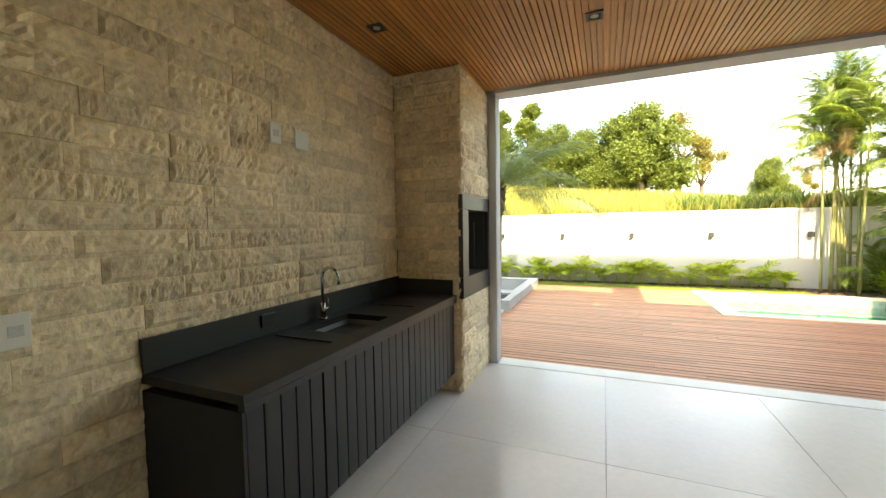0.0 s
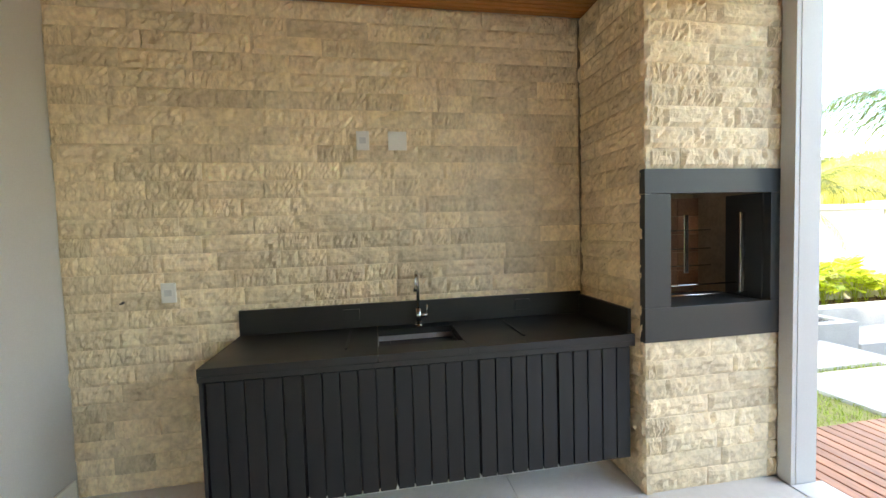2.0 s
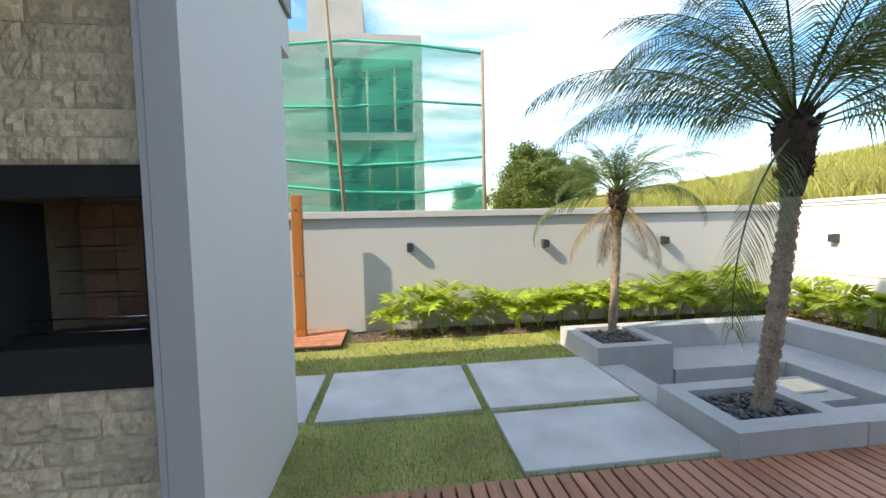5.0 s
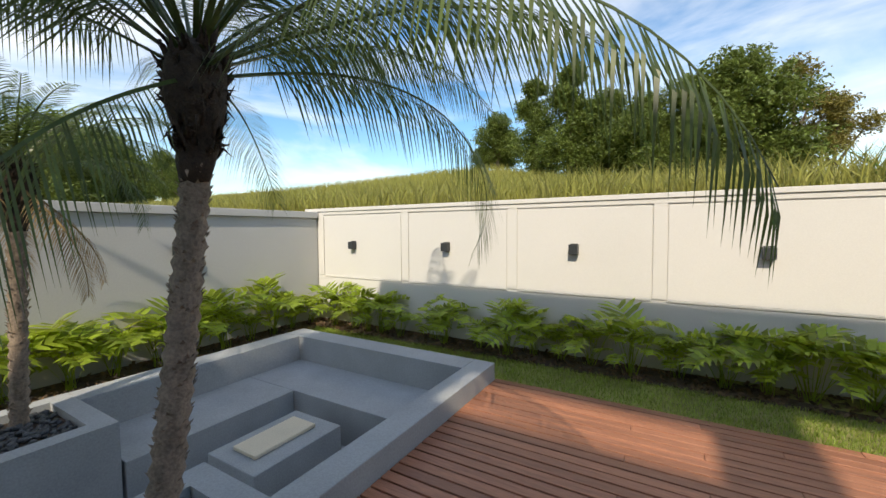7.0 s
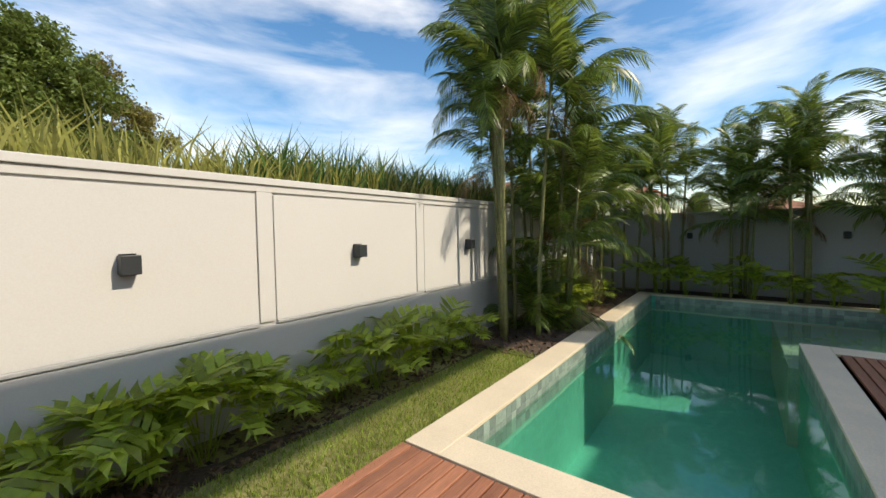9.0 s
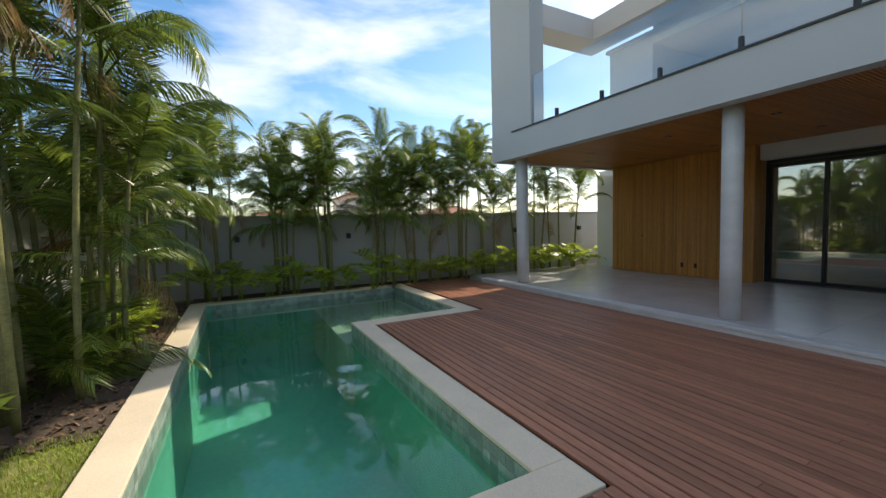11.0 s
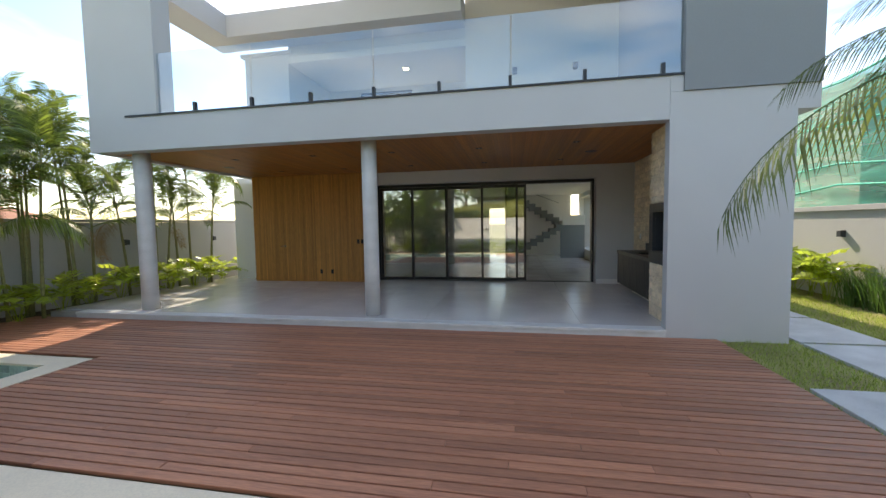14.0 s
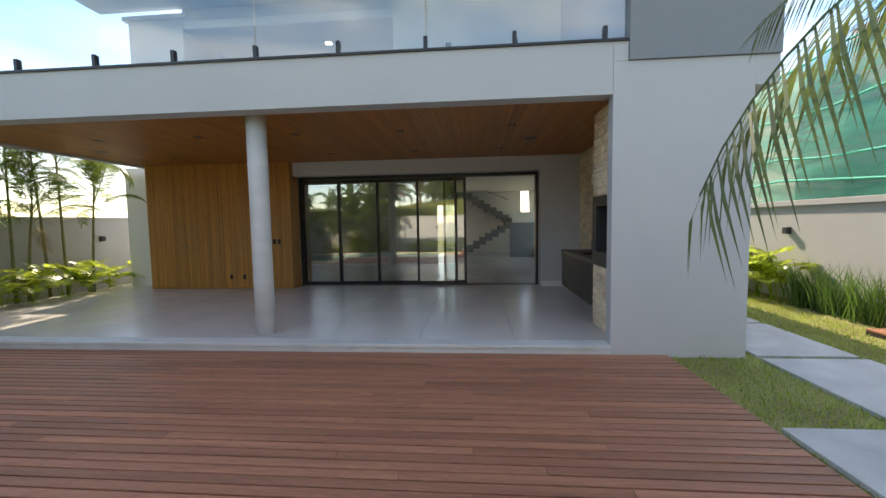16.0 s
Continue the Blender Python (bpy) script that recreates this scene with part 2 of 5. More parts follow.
M_TREE_OLIVE = leafy("olive_tree_leaf", (0.20, 0.18, 0.05), 0.45, 0.5)
M_TRUNK = material("palm_trunk_bark", (0.26, 0.20, 0.15), 0.95, vary=0.45, scale=12, fine=60, bump=0.9, depth=0.012)
M_FIBRE = material("palm_fibre", (0.05, 0.034, 0.022), 0.95, vary=0.5, scale=20, fine=90, bump=1.0, depth=0.02)
M_CANE = material("areca_cane", (0.20, 0.20, 0.075), 0.6, vary=0.35, scale=4, fine=30, bump=0.2, stretch=(1, 1, 3))
M_BARK = material("tree_bark", (0.17, 0.13, 0.10), 0.95, vary=0.4, scale=5, fine=40, bump=0.8, depth=0.02)
M_RAW = material("raw_building_render", (0.36, 0.345, 0.33), 0.9, vary=0.15, scale=1.2, fine=30, bump=0.3)
# Near-black panel colour standing for shade inside recesses and openings.
M_DARK = material("opening_shade", (0.035, 0.045, 0.045), 0.9, vary=0.3)
M_POLE = material("weathered_pole", (0.22, 0.17, 0.12), 0.9, vary=0.3, scale=6, fine=50, bump=0.4)
M_ROOF = material("terracotta_roof", (0.36, 0.17, 0.10), 0.9, vary=0.25, scale=3, fine=20, bump=0.4)
M_EARTH = material("bare_earth", (0.42, 0.22, 0.11), 0.95, vary=0.3, scale=0.5, fine=8, bump=0.6)
M_BLIND = material("window_blind", (0.55, 0.57, 0.60), 0.7, vary=0.05)
M_LED = lamp_glow("warm_led", (1.0, 0.85, 0.55), 6.0)


def netting():
    """Green debris net: a loose weave that half hides what is behind it."""
    m = bpy.data.materials.new("green_debris_net")
    m.use_nodes = True
    n, l = m.node_tree.nodes, m.node_tree.links
    b = n["Principled BSDF"]
    b.inputs["Roughness"].default_value = 0.7
    tc, mp, no, rp = n.new("ShaderNodeTexCoord"), n.new("ShaderNodeMapping"), n.new("ShaderNodeTexNoise"), n.new("ShaderNodeValToRGB")
    mp.inputs["Scale"].default_value = (1, 0.25, 1.6)
    no.inputs["Scale"].default_value, no.inputs["Detail"].default_value = 1.6, 6.0
    rp.color_ramp.elements[0].position, rp.color_ramp.elements[1].position = 0.35, 0.75
    rp.color_ramp.elements[0].color, rp.color_ramp.elements[1].color = (0.42, 0.42, 0.42, 1), (0.85, 0.85, 0.85, 1)
    b.inputs["Base Color"].default_value = (0.04, 0.42, 0.30, 1)
    tr, mx, tl, m2 = n.new("ShaderNodeBsdfTransparent"), n.new("ShaderNodeMixShader"), n.new("ShaderNodeBsdfTranslucent"), n.new("ShaderNodeMixShader")
    tl.inputs["Color"].default_value = (0.05, 0.55, 0.38, 1)
    m2.inputs[0].default_value = 0.5
    l.new(b.outputs[0], m2.inputs[1])
    l.new(tl.outputs[0], m2.inputs[2])
    l.new(tc.outputs["Object"], mp.inputs["Vector"])
    l.new(mp.outputs["Vector"], no.inputs["Vector"])
    l.new(no.outputs["Fac"], rp.inputs["Fac"])
    l.new(rp.outputs["Color"], mx.inputs[0])
    l.new(tr.outputs[0], mx.inputs[1])
    l.new(m2.outputs[0], mx.inputs[2])
    l.new(mx.outputs[0], n["Material Output"].inputs["Surface"])
    return m


M_NET = netting()


# ---- mesh helpers ----
def box(bm, x0, x1, y0, y1, z0, z1):
    """Adds a block to bm."""
    x0, x1, y0, y1, z0, z1 = min(x0, x1), max(x0, x1), min(y0, y1), max(y0, y1), min(z0, z1), max(z0, z1)
    v = [bm.verts.new(c) for c in ((x0, y0, z0), (x1, y0, z0), (x1, y1, z0), (x0, y1, z0), (x0, y0, z1), (x1, y0, z1), (x1, y1, z1), (x0, y1, z1))]
    for f in ((0, 3, 2, 1), (4, 5, 6, 7), (0, 1, 5, 4), (1, 2, 6, 5), (2, 3, 7, 6), (3, 0, 4, 7)):
        bm.faces.new([v[i] for i in f])
    return bm


def blocks(*dims, bevel=0.0):
    bm = bmesh.new()
    for d in dims:
        box(bm, *d)
    if bevel:
        bmesh.ops.bevel(bm, geom=list(bm.edges), offset=bevel, segments=2, affect="EDGES", profile=0.5)
    return bm


def tube(bm, pts, radii, sides=8, cap=True):
    """Adds a tube along the points to bm."""
    rings = []
    for i, p in enumerate(pts):
        p = Vector(p)
        d = (Vector(pts[min(i + 1, len(pts) - 1)]) - Vector(pts[max(i - 1, 0)])).normalized()
        a = d.orthogonal().normalized() if abs(d.z) < 0.95 else Vector((1, 0, 0))
        a = (a - d * a.dot(d)).normalized()
        b = d.cross(a)
        r = radii[i] if hasattr(radii, "__len__") else radii
        rings.append([bm.verts.new(p + r * (math.cos(2 * math.pi * k / sides) * a + math.sin(2 * math.pi * k / sides) * b)) for k in range(sides)])
    for r0, r1 in zip(rings, rings[1:]):
        for k in range(sides):
            bm.faces.new((r0[k], r0[(k + 1) % sides], r1[(k + 1) % sides], r1[k])).smooth = True
    if cap:
        bm.faces.new(rings[0][::-1])
        bm.faces.new(rings[-1])
    return bm


def as_mesh(name, bm, mat):
    me = bpy.data.meshes.new(name)
    bmesh.ops.recalc_face_normals(bm, faces=bm.faces)
    bm.to_mesh(me)
    bm.free()
    me.materials.append(mat)
    return me


def thing(name, x=0, y=0, z=0, label="", category="", group="", kind=""):
    ob = tagged(new(name), label, category, group, kind)
    ob.location = (x, y, z)
    ob.empty_display_size = 0.1
    return ob


def part(name, bm, mat, parent=None, label=""):
    ob = new(name, as_mesh(name, bm, mat))
    ob.parent = parent
    return tagged(ob, label)


def piece(name, me, parent, m):
    ob = new(name, me)
    ob.parent = parent
    ob.matrix_basis = m
    return ob


def solid(name, bm, mat, label, category, group="", kind="structure"):
    return tagged(part(name, bm, mat), label, category, group, kind)


def raw_mesh(name, verts, faces, mat, smooth=False):
    me = bpy.data.meshes.new(name)
    me.from_pydata(verts, [], faces)
    me.materials.append(mat)
    if smooth:
        me.polygons.foreach_set("use_smooth", [True] * len(me.polygons))
    return me


DZ = -0.11   # deck, coping and slab tops
GZ = -0.15   # soil under the lawn
FY = 4.95    # facade
CZ = 3.12    # veranda ceiling
TOP = 3.70   # balcony edge
BY = 13.30   # back wall face
WX = -4.08   # west wall face


# ---- ground: one sheet with openings for pool and fire pit ----
def land(x, y):
    """Height of the ground outside the plot."""
    if y < 13.5 and -4.3 < x < 13.6:
        return GZ
    out_n = max(0.0, y - 13.55)
    swell = 0.5 * noise.noise(Vector((x * 0.06, y * 0.06, 3.0))) + 0.2 * noise.noise(Vector((x * 0.2, y * 0.2, 7.0)))
    west = max(0.0, min(1.0, (12.0 - x) / 22.0))
    hill = (1.75 + 0.16 * min(out_n, 24) * (0.25 + 0.9 * west)) * min(1.0, out_n / 0.05 if out_n > 0 else 0) + swell * min(1.0, out_n / 8)
    if out_n == 0:
        return GZ + swell * 0.1 - (0.4 if x > 14 else 0.0)
    if out_n > 60:
        hill -= min(8.0, (out_n - 60) * 0.05)
    return hill


def build_ground():
    xs = sorted(set([-900, -400, -200, -120, -80, -60, -48, -40] + [-34 + 2 * i for i in range(15)] + [-4.3, -2.95, 0.2, 4.2, 8.8, 12.55, 13.6] + [-3.5 + i for i in range(17)] + [14.5 + 2 * i for i in range(14)] + [46, 60, 80, 120, 200, 400, 900]))
    ys = sorted(set([-900, -300, -120, -60, -30, -15] + [-8 + i for i in range(21)] + [8.2, 12.0, 7.12, 9.18, 11.82, 13.5, 13.6] + [14.0 + 1.5 * i for i in range(24)] + [56, 66, 80, 110, 170, 300, 900]))
    holes = [(-2.95, 0.2, 8.2, 12.0), (4.2, 12.55, 9.18, 11.82), (8.8, 12.55, 7.12, 9.18)]
    verts = [(x, y, land(x, y)) for y in ys for x in xs]
    w = len(xs)
    faces, mats = [], []
    for j in range(len(ys) - 1):
        for i in range(w - 1):
            cx, cy = (xs[i] + xs[i + 1]) / 2, (ys[j] + ys[j + 1]) / 2
            if any(a < cx < b and c < cy < d for a, b, c, d in holes):
                continue
            faces.append((j * w + i, j * w + i + 1, (j + 1) * w + i + 1, (j + 1) * w + i))
            mats.append(0 if (cy < 13.55 and -4.3 < cx < 13.6) else (2 if cx > 24 and cy < 60 else 1))
    me = raw_mesh("ground", verts, faces, M_LAWN)
    me.materials.append(M_HILL)
    me.materials.append(M_EARTH)
    me.polygons.foreach_set("material_index", mats)
    tagged(new("ground", me), "grassy ground with garden lawn and a rising hillside", "ground", kind="structure")


build_ground()


# ---- house: walls, slabs, veranda ----
solid("wall_west_stone_backing", blocks((-0.30, -0.03, 0.20, 4.88, -0.3, CZ)), M_MORTAR, "rough masonry backing of the stone-clad veranda wall", "wall")
wall_stone = bpy.data.objects["wall_west_stone_backing"]
wall_stone.name = "wall_west"
solid("wall_side", blocks((-0.80, -0.305, -9.5, -8.8, -0.3, TOP), (-0.80, -0.305, -3.6, 4.80, -0.3, TOP), (-0.80, -0.305, -8.8, -3.6, -0.3, 0.4), (-0.80, -0.305, -8.8, -3.6, 2.8, TOP)), M_RENDER, "smooth grey rendered side wall of the house", "wall")
solid("wall_pier", blocks((-0.80, 0.81, 4.803, FY, -0.3, 3.467)), M_RENDER, "smooth pale grey rendered wall at the end of the veranda", "wall")
solid("wall_pier_reveal", blocks((0.725, 0.808, 4.77, 4.80, 0.0, CZ)), M_RENDER, "grey rendered edge beside the stone pier", "wall")
solid("wall_north", blocks((-0.025, 0.93, -0.10, 0.46, 0.002, CZ - 0.006), (0.93, 6.98, -0.10, 0.46, 2.78, CZ - 0.006), (6.98, 7.2, -0.10, 0.164, 0, CZ - 0.006)), M_RENDER, "grey rendered wall around the glass sliding doors", "wall")
solid("beam_front", blocks((0.815, 11.0, 4.70, FY, 3.085, TOP)), M_RENDER, "pale grey rendered balcony edge beam over the veranda", "beam")
solid("beam_pier_top", blocks((0.64, 0.812, 4.70, FY, 3.47, TOP)), M_RENDER, "pale grey rendered end of the balcony beam", "beam")
solid("balcony_slab", blocks((0.0, 10.98, -0.1, 4.697, 3.20, TOP - 0.02)), M_RENDER, "grey concrete balcony slab above the veranda", "slab")
solid("beam_side", blocks((10.80, 11.0, 0.0, 4.697, 3.085, 3.198)), M_RENDER, "pale grey rendered side beam of the balcony", "beam")
solid("trim_balcony_edge", blocks((0.64, 10.15, 4.66, FY + 0.025, TOP, TOP + 0.03)), M_FRAME, "thin dark metal drip edge along the balcony", "trim")

# wood slat ceiling
bm = bmesh.new()
box(bm, 0.0, 10.797, 0.17, 4.695, CZ + 0.02, CZ + 0.07)
x = 0.006
while x < 10.78:
    box(bm, x, x + 0.036, 0.175, 4.69, CZ - 0.002, CZ + 0.024)
    x += 0.0462
solid("ceiling", bm, M_CEIL, "honey-brown wooden slat ceiling of the veranda", "ceiling")

# veranda base and granite edge
solid("floor_base", blocks((-0.03, 12.3, -9.4, 4.93, -0.30, -0.014)), M_GROUT, "concrete base of the veranda floor", "floor")
floor = bpy.data.objects["floor_base"]
floor.name = "floor"
solid("trim_floor_edge", blocks((0.812, 11.6, 4.76, FY + 0.04, -0.045, 0.004), bevel=0.006), M_GRANITE, "pale polished granite edge of the veranda floor", "trim")
solid("trim_floor_riser", blocks((0.812, 11.6, 4.935, FY + 0.02, -0.3, -0.047)), M_GRANITE, "pale grey step face below the veranda edge", "trim")
solid("baseboard", blocks((0.03, 0.92, 0.462, 0.477, 0.002, 0.13), bevel=0.003), M_PLATE, "white skirting board beside the sliding doors", "baseboard")

# inside room behind the doors
solid("wall_room_back", blocks((0.8, 3.4, -9.4, -9.2, 0, 3.0), (4.3, 12.0, -9.4, -9.2, 0, 3.0), (3.4, 4.3, -9.4, -9.2, 2.4, 3.0), (-0.30, 0.25, -9.4, -9.2, 0, 1.95), (0.25, 0.8, -9.4, -9.2, 0, 3.0)), M_ROOM, "white back wall of the empty living room", "wall")
solid("wall_room_west", blocks((-0.30, -0.12, -9.2, -8.8, 0, 3.0), (-0.30, -0.12, -3.6, -0.1, 0, 3.0), (-0.30, -0.12, -8.8, -3.6, 0, 0.4), (-0.30, -0.12, -8.8, -3.6, 2.8, 3.0)), M_ROOM, "white side wall of the living room", "wall")
solid("wall_room_east", blocks((11.6, 11.8, -9.2, -0.1, 0, 3.0)), M_ROOM, "white side wall of the living room", "wall")
solid("ceiling_room", blocks((-0.30, 12.0, -9.4, -0.102, 3.002, 3.19)), M_ROOM, "white ceiling of the living room", "ceiling")
solid("wall_room_front", blocks((7.2, 11.8, -0.10, 0.1, 0, 3.0)), M_ROOM, "wall behind the wooden cladding", "wall")

# upper storey
solid("wall_upper_box", blocks((-1.07, 0.635, -4.0, FY + 0.03, 3.473, 5.05), (0.0, 0.635, -4.0, FY - 0.41, 5.05, 7.748)), M_RENDER_DARK, "dark grey rendered upper box of the house", "wall")
solid("wall_upper_side", blocks((-1.07, -0.803, -6.5, FY - 0.002, 3.13, 3.469)), M_RENDER, "pale grey rendered overhang along the side of the house", "wall")
solid("wall_upper_block", blocks((0.64, 4.2, -4.0, 1.3, TOP - 0.018, 7.748)), M_CREAM, "cream rendered upper wall behind the balcony", "wall")
solid("wall_upper_recess", blocks((4.2, 6.2, -1.3, -1.1, TOP - 0.018, 6.3), (7.9, 9.2, -1.3, -1.1, TOP - 0.018, 6.3), (6.2, 7.9, -1.3, -1.1, 5.9, 6.3)), M_CREAM, "cream rendered recessed wall of the balcony room", "wall")
solid("wall_upper_end", blocks((9.0, 10.3, -1.3, 1.3, TOP - 0.018, 6.25), (8.9, 10.4, -1.35, 1.36, 6.25, 6.34)), M_RENDER, "grey rendered wall end with a dark cap", "wall")
solid("ceiling_upper_recess", blocks((4.2, 9.0, -1.3, 1.28, 6.02, 6.2)), M_WHITE, "white soffit over the recessed balcony", "ceiling")
solid("roof", blocks((4.2, 9.0, -4.0, 1.29, 6.203, 7.0)), M_RENDER, "flat grey roof edge of the upper storey", "roof")
solid("roof_slab", blocks((0.0, 5.42, 3.15, 4.545, 7.75, 7.90), (0.0, 5.42, 0.9, 2.25, 7.75, 7.90), (0.0, 2.6, 2.252, 3.148, 7.75, 7.90), (4.79, 5.42, 2.252, 3.148, 7.75, 7.90)), M_RENDER, "flat pale roof slab with an open slot over the balcony", "roof")
solid("beam_roof", blocks((0.0, 10.98, 4.55, FY - 0.003, 7.10, 8.27)), M_RENDER, "deep pale grey portal beam across the top of the facade", "beam")
solid("wall_upper_pillar", blocks((9.47, 10.98, 4.55, FY - 0.003, TOP + 0.002, 7.098)), M_RENDER, "broad pale grey rendered pillar on the balcony corner", "pillar")
solid("beam_pergola_side", blocks((10.2, 10.97, 1.3, 4.548, 6.45, 7.0)), M_RENDER, "pale rendered pergola beam over the balcony", "beam")
solid("beam_pergola_back", blocks((4.2, 10.198, 1.295, 2.1, 6.45, 7.0)), M_RENDER, "pale rendered pergola beam along the roof", "beam")

# ---- boundary walls ----
def back_wall():
    w = solid("wall_back", blocks((-4.4, 14.6, BY + 0.02, BY + 0.25, -0.4, 1.90)), M_WHITE, "white painted garden wall with recessed panels", "wall")
    part("coping", blocks((-4.4, 14.6, BY - 0.02, BY + 0.27, 1.905, 1.965), bevel=0.006), M_WHITE, w, "white coping along the wall")
    part("plinth", blocks((-4.05, 14.0, BY - 0.012, BY + 0.018, -0.3, 0.66), bevel=0.004), M_WHITE, w)
    part("top_rail", blocks((-4.05, 14.0, BY, BY + 0.018, 1.845, 1.903)), M_WHITE, w)
    xs = [-4.05, -2.07, -0.19, 1.65, 3.63, 5.71, 7.85, 9.95, 12.05]
    for xx in xs:
        part("pilaster", blocks((xx, xx + 0.14, BY, BY + 0.018, 0.70, 1.843)), M_WHITE, w)
    for a, b in zip(xs, xs[1:] + [14.0]):
        part("panel", blocks((a + 0.155, b - 0.015, BY + 0.004, BY + 0.018, 0.70, 1.822), bevel=0.002), M_WHITE, w)
        part("rail", blocks((a + 0.155, b - 0.015, BY - 0.016, BY + 0.016, 0.672, 0.698), bevel=0.003), M_WHITE, w)


back_wall()
w = solid("wall_garden_west", blocks((WX - 0.2, WX, -9, BY, -0.4, 1.78)), M_GARDEN, "pale grey painted boundary wall in sun and shade", "wall")
part("coping", blocks((WX - 0.24, WX + 0.06, -9, BY - 0.03, 1.785, 1.90), bevel=0.008), M_GARDEN, w, "projecting grey coping along the wall")
w = solid("wall_garden_east", blocks((-0.1, 0.1, -12, 8.0, -0.4, 1.80)), M_GARDEN, "grey painted boundary wall behind the palms", "wall")
part("coping", blocks((-0.13, 0.13, -12, 8.0, 1.805, 1.88), bevel=0.008), M_GARDEN, w, "grey coping along the wall")
w.matrix_world = pose(13.45, 6.0, 0, 0, 0, -4.0)

# ---- pool ----
PX0, PX1, PY0, PY1, BX0, BY0 = 4.35, 12.40, 9.33, 11.67, 8.97, 7.28
pool = thing("swimming_pool", 8, 10, DZ, "L-shaped swimming pool with green water and cream stone coping", "swimming pool")


def local(parent, *dims):
    l = parent.location
    return [(a - l.x, b - l.x, c - l.y, d - l.y, e - l.z, f - l.z) for a, b, c, d, e, f in dims]


part("basin", blocks(*local(pool, (PX0 - 0.15, PX1 + 0.15, PY0 - 0.15, PY1 + 0.15, -1.75, -1.55), (PX0 - 0.15, PX0 - 0.012, PY0, PY1, -1.55, DZ - 0.03), (PX1 + 0.012, PX1 + 0.15, BY0, PY1, -1.55, DZ - 0.03),
     (PX0 - 0.15, PX1 + 0.15, PY1 + 0.012, PY1 + 0.15, -1.55, DZ - 0.03), (PX0 - 0.15, BX0 - 0.012, PY0 - 0.15, PY0 - 0.012, -1.55, DZ - 0.03), (BX0 - 0.15, BX0 - 0.012, BY0 - 0.1, PY0 - 0.15, -1.55, DZ - 0.03), (BX0 - 0.15, PX1 + 0.15, BY0 - 0.15, BY0 - 0.012, -1.55, DZ - 0.03))), M_POOL, pool, "deep green tiled basin")
part("shallow_shelf", blocks(*local(pool, (BX0 - 0.01, PX1 + 0.011, BY0 - 0.011, PY0 + 0.1, -1.55, -0.46)), bevel=0.01), M_SHELF, pool, "pale shallow shelf under the water")
for d in ((PX0 - 0.32, PX1 + 0.3, PY1, PY1 + 0.32, DZ - 0.03, DZ + 0.005), (PX0 - 0.32, PX0, PY0 - 0.3, PY1 - 0.002, DZ - 0.03, DZ + 0.005), (PX0 + 0.002, BX0, PY0 - 0.3, PY0, DZ - 0.03, DZ + 0.005),
          (BX0 - 0.35, BX0, BY0 - 0.31, PY0 - 0.302, DZ - 0.03, DZ + 0.005), (BX0 + 0.002, PX1 + 0.3, BY0 - 0.31, BY0, DZ - 0.03, DZ + 0.005), (PX1, PX1 + 0.3, BY0 + 0.002, PY1 - 0.002, DZ - 0.03, DZ + 0.005)):
    part("coping", blocks(*local(pool, d), bevel=0.006), M_COPING, pool, "cream stone coping")
bm = bmesh.new()
vs = [bm.verts.new((a - 8, b - 10, -0.30 - DZ)) for a, b in ((PX0, PY0), (BX0, PY0), (BX0, BY0), (PX1, BY0), (PX1, PY1), (PX0, PY1))]
bm.faces.new(vs)
part("water", bm, M_WATER, pool, "still clear green pool water")

# ---- fire pit ----
pit = thing("sunken_fire_pit", -1.4, 10, DZ, "grey concrete sunken seating pit with planters and fire block", "fire pit")
FX0, FX1, FY0, FY1, FT = -2.95, 0.17, 8.25, 11.98, 0.072
for n_, d, lb in (("wall_east", (FX1 - 0.24, FX1, 9.34, FY1, -0.75, FT), ""), ("wall_north", (FX0, FX1 - 0.242, FY1 - 0.32, FY1, -0.75, FT), ""), ("wall_west", (FX0, FX0 + 0.3, 9.30, FY1 - 0.322, -0.75, FT), ""),
                  ("pit_floor", (FX0 + 0.3, FX1 - 0.24, 8.27, FY1 - 0.32, -0.80, -0.70), "smooth grey pit floor"), ("bench", (FX0 + 0.302, FX1 - 0.242, 10.90, FY1 - 0.322, -0.698, -0.26), "concrete bench"), ("bench", (FX0 + 0.302, -1.83, 9.32, 10.898, -0.698, -0.26), "concrete bench"),
                  ("step", (-1.84, -0.72, 8.27, 8.62, -0.698, -0.14), "concrete step"), ("step", (-1.84, -0.72, 8.622, 8.95, -0.698, -0.42), "concrete step"),
                  ("fire_block", (-1.42, -0.80, 9.72, 10.60, -0.698, -0.27), "concrete fire block"), ("burner_tray", (-1.28, -0.98, 9.85, 10.46, -0.268, -0.235), "pale burner tray"),
                  ):
    part(n_.replace("_east", "").replace("_north", "").replace("_west", ""), blocks(*local(pit, d), bevel=0.008), M_COPING if "tray" in n_ else M_CONCRETE, pit, lb)


